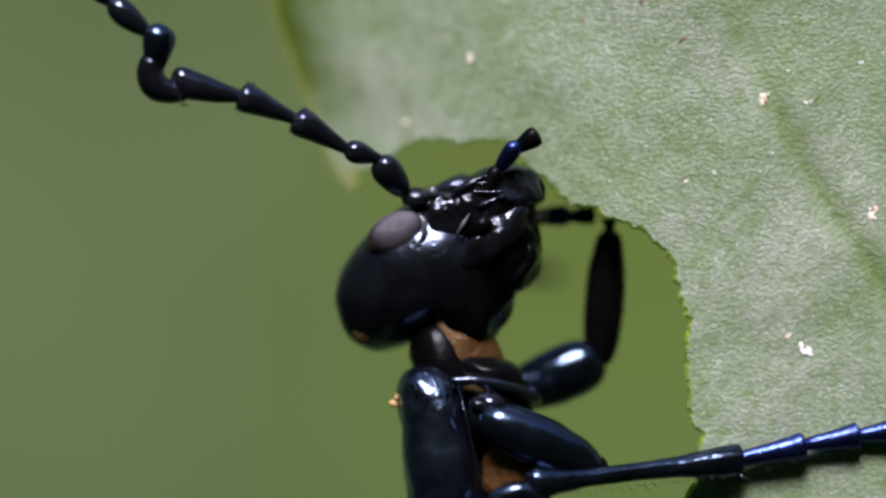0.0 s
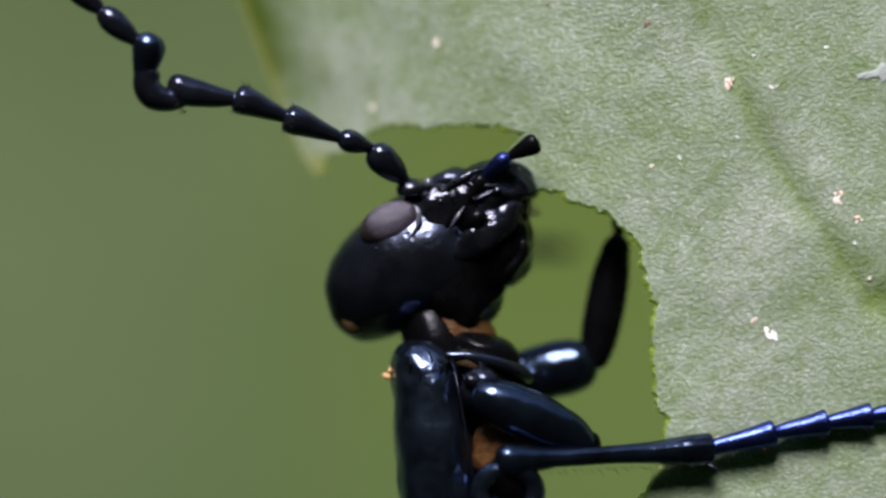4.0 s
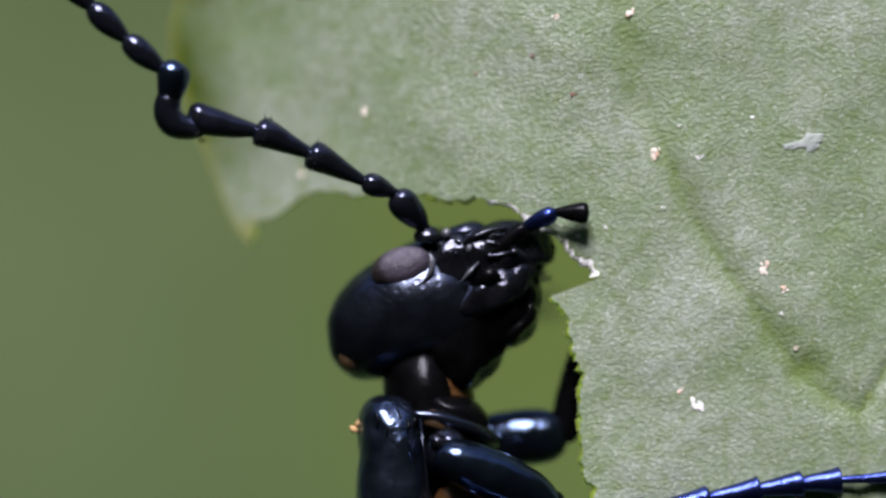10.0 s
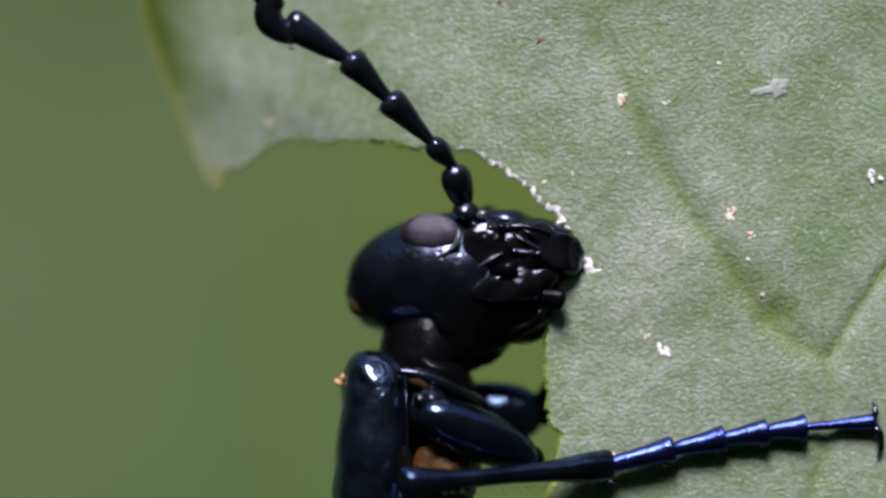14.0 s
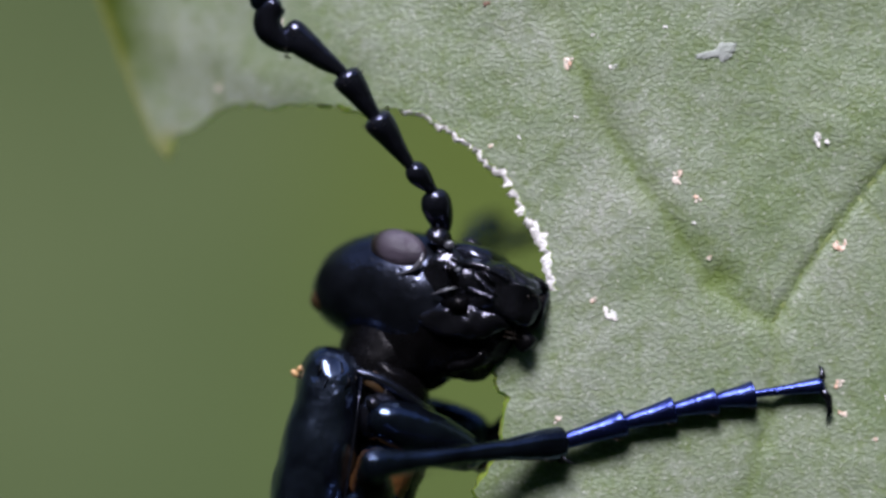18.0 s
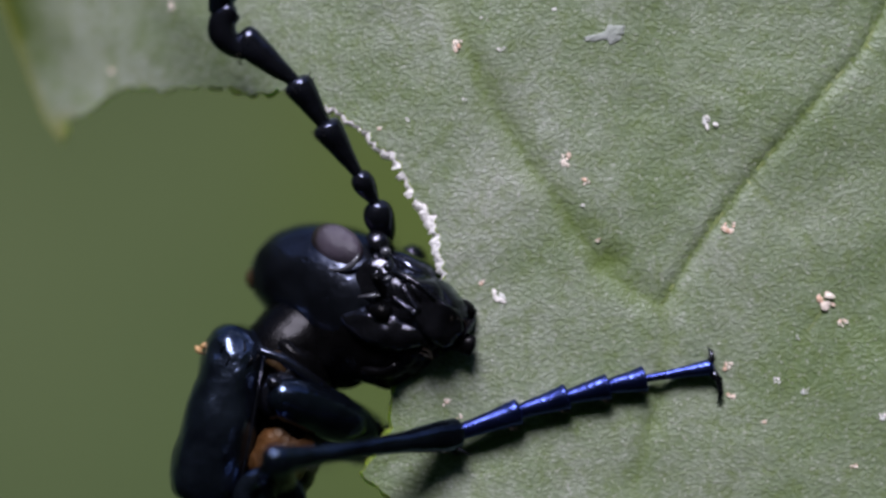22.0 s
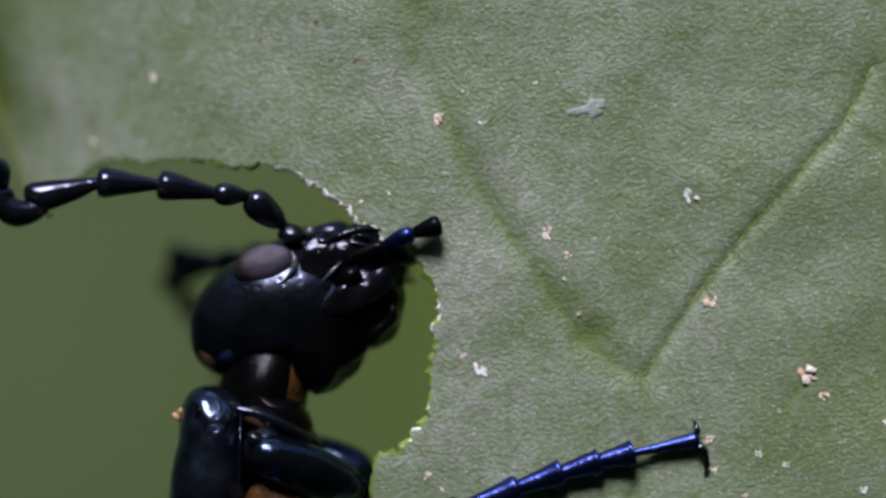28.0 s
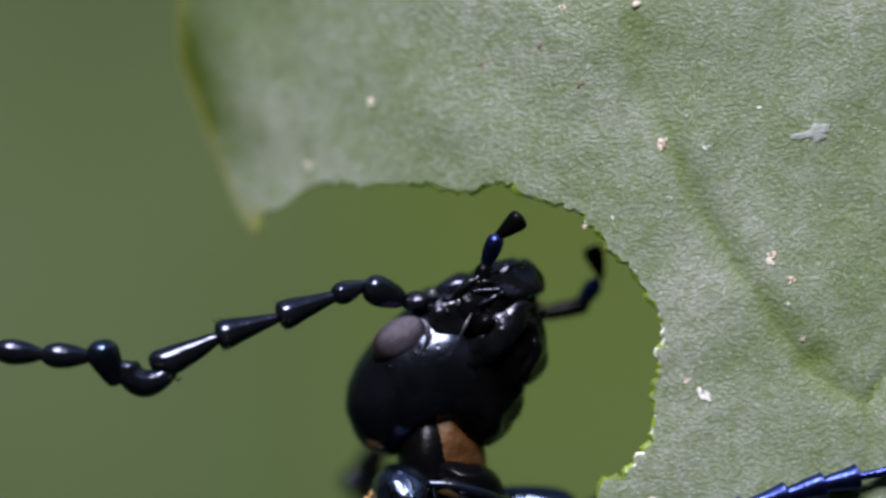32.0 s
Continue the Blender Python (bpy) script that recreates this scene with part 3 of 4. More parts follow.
PEDICEL_TIP = ((0, -348, 95), (1, -325, 90), (2, -302, 84), (3, -266, 111), (5.5, -279, 129), (6, -251, 111), (7, -141, 140), (8, -146, 115), (9, -204, 90), (10, -129, 137), (11, -49, 132), (12, -28, 98), (13, -18, 111), (14, 48, 112), (17, 113, 65), (18, 108, 4), (19, 129, -21), (20, 106, -10), (21, 105, -5), (22, 213, -41), (23, 174, -79), (24, 139, -60), (27, 53, 19), (28, 2, 53), (29, -84, 69), (30, -197, 43), (31, -214, 53), (32, -189, -82))
JOINT_FOUR = ((0, -437, 147), (1, -408, 134), (2, -394, 129), (3, -348, 144), (5.5, -381, 161), (6, -344, 148), (7, -224, 194), (8, -239, 164), (9, -296, 116), (10, -216, 182), (11, -132, 195), (12, -115, 162), (13, -96, 180), (14, -21, 180), (17, 50, 133), (18, 55, 77), (19, 71, 52), (20, 33, 54), (21, 32, 54), (22, 164, 32), (23, 126, -1), (24, 71, 13), (27, -49, 44), (28, -100, 69), (29, -176, 59), (30, -284, 21), (31, -316, 37), (32, -292, -121))
JOINT_FIVE = ((0, -530, 186), (1, -495, 163), (2, -481, 161), (3, -436, 178), (5.5, -474, 195), (6, -436, 177), (7, -311, 252), (8, -331, 202), (9, -393, 138), (10, -308, 223), (11, -215, 249), (12, -198, 220), (13, -174, 243), (14, -94, 253), (17, -23, 215), (18, -8, 165), (19, 3, 130), (20, -50, 121), (21, -51, 122), (22, 106, 119), (23, 68, 86), (24, -7, 91), (27, -156, 68), (28, -207, 72), (29, -278, 49), (30, -381, 12), (31, -413, 37), (32, -392, -153))
KNEE_BEND = ((0, -681, 203), (1, -631, 163), (2, -642, 176), (3, -601, 188), (5.5, -639, 195), (6, -592, 177), (7, -477, 276), (8, -497, 217), (9, -559, 119), (10, -464, 237), (11, -370, 283), (12, -349, 254), (13, -320, 286), (14, -240, 321), (17, -165, 288), (18, -150, 248), (19, -143, 213), (20, -205, 165), (21, -221, 170), (22, -31, 207), (23, -64, 184), (24, -158, 164), (27, -316, 39), (28, -368, 11), (29, -414, -34), (30, -508, -76), (31, -545, -51), (32, -547, -252))
BULB_TOP = ((0, -671, 301), (1, -612, 256), (2, -632, 264), (3, -592, 280), (5.5, -629, 282), (6, -587, 270), (7, -462, 374), (8, -487, 300), (9, -554, 197), (10, -455, 325), (11, -361, 370), (12, -334, 342), (13, -315, 374), (14, -235, 399), (17, -169, 366), (18, -145, 326), (19, -133, 281), (20, -201, 229), (21, -212, 234), (22, -16, 275), (23, -59, 242), (24, -158, 232), (27, -336, 117), (28, -382, 84), (29, -439, 39), (30, -542, -8), (31, -569, 27), (32, -586, -189))
EYE_PLACE = ((0, -268, -51), (1, -229, -46), (2, -229, -63), (3, -197, -42), (5.5, -180, -6), (6, -165, -32), (7, -96, -21), (8, -105, -39), (9, -104, -38), (10, -64, -13), (11, -22, -21), (12, -11, -54), (13, -11, -46), (14, 44, -49), (17, 94, -92), (18, 81, -141), (19, 104, -166), (20, 93, -147), (21, 97, -146), (22, 169, -164), (23, 134, -192), (24, 116, -182), (27, 102, -109), (28, 77, -70), (29, 25, -41), (30, -68, -50), (31, -101, -44), (32, -81, -159))
HEAD_NOD = ((0, 31), (1, 36), (2, 34), (3, 27), (5.5, 31), (6, 33), (7, 18), (8, 19), (9, 28), (10, 17), (11, 5), (12, 4), (13, 1), (14, -10), (17, -22), (18, -25), (19, -25), (20, -22), (21, -21), (22, -37), (23, -34), (24, -31), (27, -1), (28, 15), (29, 34), (30, 48), (31, 43), (32, 38))
HEAD_TURN = ((0, -12), (3, -10), (6, -8), (7, -10), (9, -6), (10, -9), (12, -13), (14, -20), (17, -27), (18, -29), (20, -28), (24, -34), (27, -15), (28, -8), (29, 5), (30, 15), (31, 13), (32, -12))
BODY_PLACE = ((0, -199, -334), (1, -179, -336), (2, -175, -342), (3, -158, -335), (5.5, -137, -295), (6, -134, -322), (7, -107, -305), (8, -103, -326), (9, -87, -312), (10, -75, -291), (11, -60, -289), (12, -62, -318), (13, -77, -320), (14, -43, -309), (17, -10, -332), (18, -25, -368), (19, -28, -378), (20, -18, -367), (21, -15, -377), (22, 1, -360), (23, -19, -368), (24, -15, -378), (27, -3, -377), (28, -6, -338), (29, -12, -328), (30, -51, -332), (31, -78, -331), (32, -63, -431))
BODY_LEAN = ((0, -5), (1, -4), (2, -4), (3, -3), (5.5, -2), (6, -1), (7, 1), (8, 0), (9, 1), (10, 2), (11, 2), (12, 3), (13, 4), (14, 6), (17, 13), (18, 15), (19, 17), (20, 16), (21, 15), (22, 17), (23, 20), (24, 19), (27, 13), (28, 9), (29, 6), (30, 4), (31, 1), (32, 0))
PALP_BASE = ((0, -81, 63), (1, -2, 52), (2, 36, 26), (3, -26, 23), (5.5, 10, 108), (6, 77, 71), (7, 94, 29), (8, 128, 3), (9, 124, 36), (10, 160, 57), (11, 181, 5), (12, 203, -87), (13, 207, -79), (14, 185, -156), (17, 211, -224), (18, 231, -270), (19, 227, -290), (20, 213, -283), (21, 280, -279), (22, 300, -310), (23, 212, -382), (24, 240, -358), (27, 336, -181), (28, 294, -38), (29, 228, 40), (30, 160, 81), (31, 118, 106), (32, 75, -28))
PALP_JOINT = ((0, -60, 91), (1, 39, 88), (2, 67, 50), (3, 19, 59), (5.5, 46, 141), (6, 108, 96), (7, 155, 69), (8, 169, 33), (9, 165, 76), (10, 211, 82), (11, 221, 25), (12, 248, -59), (13, 277, -74), (14, 230, -157), (17, 256, -225), (18, 281, -275), (19, 291, -305), (20, 262, -284), (21, 349, -284), (22, 364, -331), (23, 265, -408), (24, 298, -379), (27, 399, -152), (28, 338, -18), (29, 252, 70), (30, 190, 116), (31, 149, 141), (32, 95, 21))
PALP_TIP = ((0, -15, 120), (1, 79, 104), (2, 118, 51), (3, 65, 85), (5.5, 91, 158), (6, 159, 97), (7, 206, 59), (8, 220, 30), (9, 220, 96), (10, 261, 80), (11, 257, 31), (12, 304, -52), (13, 343, -99), (14, 276, -167), (17, 307, -230), (18, 316, -311), (19, 341, -321), (20, 311, -275), (21, 413, -300), (22, 414, -344), (23, 324, -434), (24, 367, -400), (27, 462, -149), (28, 387, -3), (29, 289, 115), (30, 230, 152), (31, 190, 160), (32, 145, 61))
NEAR_KNEE = ((0, -19, -486), (2, -5, -484), (3, -8, -468), (6, -28, -487), (9, 30, -478), (11, 29, -470), (12, 26, -484), (13, 17, -481), (14, 28, -480), (17, 45, -503), (18, 41, -510), (19, 53, -525), (20, 74, -544), (21, 72, -524), (22, 83, -531), (23, 80, -545), (24, 78, -507), (27, 85, -553), (28, 92, -556), (29, 113, -552), (30, 96, -555), (31, 93, -545), (32, 103, -541))
NEAR_ANKLE = ((0, 333, -452), (2, 342, -464), (3, 343, -462), (6, 343, -454), (9, 360, -450), (11, 356, -451), (12, 354, -465), (13, 363, -462), (14, 355, -461), (17, 366, -474), (18, 366, -485), (19, 376, -495), (20, 381, -503), (21, 379, -494), (22, 379, -501), (23, 388, -509), (24, 376, -499), (27, 379, -520), (28, 412, -510), (29, 406, -511), (30, 404, -519), (31, 403, -504), (32, 413, -501))
FAR_KNEE = ((0, 106, -279), (1, 131, -300), (2, 135, -311), (3, 146, -324), (5.5, 173, -289), (6, 181, -312), (7, 213, -305), (8, 222, -321), (9, 232, -338), (10, 233, -322), (11, 243, -344), (12, 246, -372), (13, 250, -384), (14, 247, -383), (14.5, 249, -385), (17, 258, -456), (18, 247, -500), (19, 242, -505), (20, 244, -510), (23, 250, -545), (24, 250, -545), (27, 259, -492), (29, 267, -454), (30, 261, -467), (32, 246, -489))
FAR_ANKLE = ((0, 124, -34), (1, 164, -40), (2, 180, -56), (3, 196, -64), (5.5, 206, -94), (6, 216, -97), (7, 253, -199), (8, 260, -209), (9, 266, -219), (10, 266, -209), (11, 306, -239), (12, 322, -259), (13, 332, -269), (14, 336, -279), (14.5, 340, -284), (17, 406, -389), (18, 396, -419), (19, 396, -419), (23, 406, -449), (27, 416, -439), (29, 416, -419), (30, 416, -439), (32, 406, -459))
FAR_BEND = ((0, -213, -117, -720), (1, -393, -228, -500), (1.5, -434, -245, -500), (2, -151, -122, -720), (3, -125, -101, -720), (6, -106, -96, -720), (9, -50, -92, -720), (12, 43, -88, -720), (14, 97, -79, -720), (17, 152, -125, -720), (19, 310, -122, -500), (20, 239, -11, -500), (21, 217, -34, -500), (22, 229, -210, -720), (24, 169, -224, -720), (26.5, -30, -67, -500), (27, -55, -49, -500), (28, -120, -87, -500), (28.5, -120, -118, -500), (29, -259, -180, -500), (29.5, -177, -160, -500), (30, -317, -237, -500), (31, -337, -284, -500), (31.5, -252, -356, -500), (32, -149, -466, -500))
FAR_TAIL = ((0, -193, -177, -860), (1, -427, -452, -1010), (1.5, -501, -422, -1010), (2, -131, -182, -860), (3, -105, -161, -860), (6, -86, -156, -860), (9, -30, -152, -860), (12, 63, -148, -860), (14, 117, -139, -860), (17, 172, -185, -860), (19, 369, -203, -1010), (20, 288, -93, -1010), (21, 304, -120, -1010), (22, 249, -270, -860), (24, 189, -284, -860), (26.5, -85, -141, -1010), (27, -160, -151, -1010), (28, -276, -233, -1010), (28.5, -311, -252, -1010), (29, -476, -310, -1010), (29.5, -298, -321, -1010), (30, -502, -418, -1010), (31, -515, -493, -1010), (31.5, -365, -550, -1010), (32, -172, -642, -1010))

KNEE_LIFT = ((0, 90), (14, 140), (18, 190), (24, 235), (27, 200), (32, 120))
HEAD_BOB = ((0.5, 7, -29), (1.5, 20, 22), (2.5, 34, -1), (3.5, -27, -35), (6.5, -2, 3), (7.5, -20, -25), (8.5, 30, -29), (9.5, 20, 6), (10.5, -3, -13), (11.5, -11, -17), (12.5, -1, 21), (13.5, 13, -7), (14.5, -27, -39), (16.5, 0, -7), (17.5, 1, -9), (18.5, 8, 13), (19.5, -27, 9), (20.5, 11, 7), (21.5, 3, 8), (22.5, -31, 13), (23.5, 32, -12), (24.5, 29, 20), (28.5, -20, -28), (29.5, 39, -11), (30.5, -7, 15), (31.5, -1, -11))
BODY_BOB = ((0.5, 0, -25), (1.5, 6, 22), (2.5, 10, 5), (6.5, -5, 2), (7.5, -12, -27), (8.5, -7, -17), (9.5, 12, 12), (10.5, -8, -15), (11.5, -12, -19), (12.5, 5, 9), (13.5, 2, -2), (14.5, -28, -33), (16.5, -4, -9), (17.5, -7, -12), (18.5, 9, 14), (19.5, -16, -14), (20.5, 2, 1), (21.5, 8, 5), (22.5, -12, -14), (23.5, 8, 19), (24.5, 14, 8), (26.5, 32, 7), (27.5, -9, 0), (28.5, -20, -25), (29.5, 6, -4), (30.5, 12, 28), (31.5, 0, -20))
ANTENNA_SWING = ((2.5, 8), (8.5, 13), (19.5, -8), (29.5, 12))
THIGH_TURN = ((0, 0.1), (9, 0.15), (14, 0.3), (20, 0.5), (24, 0.8), (27, 0.6), (32, 0.2))
FOOT_PLACE = (828, -384)


def mix(table, t):
    """The table's values at t, between its rows."""
    if t <= table[0][0]:
        return table[0][1:]
    for a, b in zip(table, table[1:]):
        if t <= b[0]:
            f = (t - a[0]) / (b[0] - a[0])
            return tuple(p + (q - p) * f for p, q in zip(a[1:], b[1:]))
    return table[-1][1:]


WHOLE = [row[0] for row in SOCKET]
TIMES = sorted(set(WHOLE) | {row[0] for row in HEAD_BOB + BODY_BOB})


def bob(rows, t):
    """The quick sway between the table's times."""
    return mix(sorted(rows + tuple((w, 0, 0) for w in WHOLE)), t)


def held(table, t):
    """A place that sways with the head."""
    (x, z), (dx, dz) = mix(table, t), bob(HEAD_BOB, t)
    return x + dx, z + dz


def waved(table, t):
    """A joint of the near antenna, which is swung up or down about its socket between whole seconds."""
    (x, z), (cx, cz), (swing,) = held(table, t), held(SOCKET, t), mix(sorted(ANTENNA_SWING + tuple((w, 0) for w in WHOLE)), t)
    c, s = math.cos(radians(swing)), math.sin(radians(swing))
    return cx + (x - cx) * c + (z - cz) * s, cz - (x - cx) * s + (z - cz) * c


def head_pose(t):
    """The head nods, and turns as it does so; its near eye goes through the given places."""
    (x, z), (nod,) = held(EYE_PLACE, t), mix(HEAD_NOD, t)
    yaw = mix(HEAD_TURN, t)[0]
    roll = -4 if nod > 0 else -4 - 0.3 * nod
    pitch = 0.78 * nod - 2 if nod > 0 else 0.55 * nod - 2 if nod > -10 else 1.1 * nod + 3.5
    turn = pose(0, 0, 0, 0, -pitch, 0) @ pose(0, 0, 0, 0, 0, yaw) @ pose(0, 0, 0, roll, 0, 0)
    near = turn @ Vector((14, -108, 49))
    return pose((x - near.x) * U, 95 * U, (z - near.z) * U) @ turn


def body_pose(t):
    (x, z), (lean,), (dx, dz) = mix(BODY_PLACE, t), mix(BODY_LEAN, t), bob(BODY_BOB, t)
    x, z = x + dx, z + dz
    return pose(x * U, 45 * U, z * U, 0, lean, 0)


def span(a, b):
    """The pose of a piece that is built along x, from a to b."""
    x = (b - a).normalized()
    z = x.cross(Vector((0, 1, 0))).normalized()
    y = z.cross(x)
    m = Matrix((x, y, z)).transposed().to_4x4()
    m.translation = a
    return m


def root_span(a, b, length):
    """As span, but the piece of that length ends at b."""
    return span(b - (b - a).normalized() * length, b)


def span_from(a, b, length):
    """As span, whatever the length."""
    return span(a, b)


beetle = new("beetle")
tagged(beetle, "glossy blue-black oil beetle with kinked antennae gnawing a leaf", "beetle")


# ---- head ----
def loft_arc(points, radii):
    """A smooth bent rod through points."""
    rows = smooth_rings([(*p, r, r) for p, r in zip(points, radii)], 36)
    return tube([[float(v) for v in r[:3]] for r in rows], [float(r[3]) for r in rows], 14)


def build_head():
    rings = smooth_rings([(-156, 0, -56, 1, 1), (-153, 0, -56, 36, 30), (-142, 0, -54, 66, 58), (-114, 0, -48, 92, 84), (-64, 0, -36, 110, 103), (-4, 0, -24, 116, 112),
                          (45, 0, -22, 112, 119), (84, 0, -24, 102, 110), (112, 0, -24, 88, 94), (140, 0, -20, 68, 70), (170, 0, -12, 40, 44), (182, 0, -8, 14, 16), (184, 0, -8, 1, 1)], 60)
    head = part("head", loft(rings, 40, 2.1, 2.0, 1), CAPSULE, beetle, "glossy black rounded head capsule with fine pits")
    for side in (-1, 1):
        part("compound_eye", ball((12, side * 88, 46), (56, 31, 38), (side * -26, -8, 0), 0, 0, 4), EYE, head, "dull brown faceted compound eye with lilac-grey sky reflection painted on")
        arc = [(14 + 58 * math.cos(a), side * (106 + 3 * math.sin(-a)), 48 + 43 * math.sin(a)) for a in [radians(d) for d in range(-130, 21, 10)]]
        part("eye_rim", tube(arc, [0.5] + [1.1] * 6 + [1.4, 2, 3, 4.5, 5.5, 6, 5.5, 4, 1], 10), RIM, head, "ridge in front of the eye, its glint painted grey")
        part("antenna_socket", lathe([(0, 10), (3, 24), (14, 25), (24, 19), (31, 12), (33, 1)], 1, 16, 16, 3), JAW, head).matrix_local = pose(62 * U, side * 64 * U, 82 * U, 0, -70, 0)
        part("cheek_plate", ball((112, side * 78, 44), (40, 18, 44), (0, 25, side * -14), 9, 4 + side), JAW, head, "rough black cheek plate")
        part("mandible", loft(smooth_rings([(104, side * 50, 40, 28, 40), (150, side * 58, 46, 32, 46), (196, side * 54, 48, 30, 46), (234, side * 42, 46, 25, 40), (260, side * 26, 42, 18, 30), (274, side * 12, 40, 9, 14), (277, side * 9, 40, 1, 2)], 36), 28, 2.5, 11, 6 + side), JAW, head, "stout shining black jaw")
        for k, (x, z, le) in enumerate(((148, 76, 60), (170, 62, 52), (158, 46, 70), (196, 36, 40), (140, 22, 46))):
            wave = [(x + le * f - 8 * math.sin(6 * f + k), side * (93 - 22 * f * f - 3 * k), z - 14 * f + 7 * math.sin(4 * f + 2 * k)) for f in (0, 0.25, 0.5, 0.75, 1)]
            part("jaw_wrinkle", loft_arc(wave, (1, 5, 3.5, 5, 1)), JAW, head)
        part("jaw_ridge", loft_arc([(120, side * 80, 62), (150, side * 90, 74), (188, side * 84, 80), (226, side * 66, 76)], (3, 8, 6, 2)), JAW, head)
        part("maxilla", loft(smooth_rings([(95, side * 66, -40, 20, 24), (140, side * 74, -30, 26, 32), (186, side * 64, -18, 25, 32), (224, side * 48, -8, 18, 24), (244, side * 40, -2, 3, 4)], 28), 22, 2.0, 9, 12 + side), JAW, head)
        part("palp_base", tube([(136, side * 78, -8), (162, side * 90, 2), (180, side * 90, 10)], [13, 16, 12], 12), DULL, head)
        part("lobe_bristles", hairs([((222 + 3 * (k % 9), side * (16 + 5 * (k % 6)), -20 + 9 * (k % 8)), (1, 0, 0.15)) for k in range(26)], 22, 3 + side), HAIR, head)
        for k, (x, z) in enumerate(((104, 92), (124, 70), (92, 72), (112, 52), (138, 56), (98, 40))):
            part("face_knob", ball((x, side * (88 - 2 * (k % 3)), z), (11 - k, 8, 9), (0, 20, 0), 5, 30 + k, 2), RIM if k in (0, 4) else JAW, head)
        part("cheek_fold", tube([(112, side * 97, 0), (134, side * 98, 16), (152, side * 94, 30)], [1.5, 4.5, 1], 6), RIM, head, "pale narrow fold on the cheek")
    part("clypeus", loft(smooth_rings([(74, 0, 82, 40, 10), (98, 0, 84, 58, 22), (140, 0, 86, 56, 24), (162, 0, 84, 46, 18), (168, 0, 82, 20, 8)], 18), 22, 2.6, 4, 21), BLACK, head)
    part("labrum", loft(smooth_rings([(160, 0, 82, 30, 10), (178, 0, 82, 46, 18), (210, 0, 78, 46, 20), (240, 0, 72, 38, 18), (256, 0, 66, 20, 11)], 18), 22, 2.6, 5, 23), JAW, head, "shining black upper lip")
    part("labium", loft(smooth_rings([(140, 0, -84, 34, 24), (180, 0, -68, 38, 24), (216, 0, -40, 30, 22), (240, 0, -16, 14, 10)], 16), 16, 2.2, 5, 25), DULL, head)
    part("gula", loft(smooth_rings([(0, 0, -66, 40, 56), (36, 0, -86, 80, 96), (76, 0, -88, 88, 104), (112, 0, -76, 82, 96), (144, 0, -60, 74, 82), (176, 0, -49, 66, 66), (206, 0, -38, 58, 50), (226, 0, -30, 46, 38), (238, 0, -26, 18, 14)], 36), 36, 2.1, 10, 27), DULL, head, "dull black wrinkled underside of the head")
    part("mentum", loft(smooth_rings([(150, 0, -112, 30, 12), (172, 0, -108, 50, 18), (200, 0, -90, 54, 22), (222, 0, -68, 46, 20), (232, 0, -58, 20, 8)], 18), 20, 2.8, 8, 28), DULL, head, "dull black blunt chin plate")
    part("tongue", loft(smooth_rings([(90, 0, 0, 50, 60), (140, 0, 4, 52, 60), (190, 0, 10, 48, 58), (222, 0, 18, 38, 50), (246, 0, 24, 22, 34), (252, 0, 26, 6, 10)], 18), 18, 2.2, 6, 29), DULL, head, "dull black tongue between the jaws")
    part("lip_bristles", hairs([((248 + 2 * (k % 3), -36 + 5 * k, 70), (1, 0, -0.3)) for k in range(15)], 16, 41), HAIR, head)
    part("nape_patch", ball((-108, -60, -92), (28, 16, 26), (0, 40, 30), 4, 51), NAPE, head, "small brown patch of soft skin at the nape")
    return head


# ---- antennae ----
SEGMENT = [(-6, 7), (2, 11), (28, 16), (60, 23), (84, 28), (97, 27), (104, 18), (107, 2)]


def scaled(profile, length, girth=1.0):
    k = length / profile[-1][0]
    return [(x * k, r * girth) for x, r in profile]


def segment_hairs(length, girth, seed):
    rnd = random.Random(seed)
    roots = []
    for _ in range(16):
        a = rnd.uniform(0, 2 * math.pi)
        roots.append(((length * rnd.uniform(0.8, 0.95), math.cos(a) * girth * 0.9, math.sin(a) * girth * 0.9), (0.9, math.cos(a), math.sin(a))))
    return hairs(roots, 13, seed, 0.8)


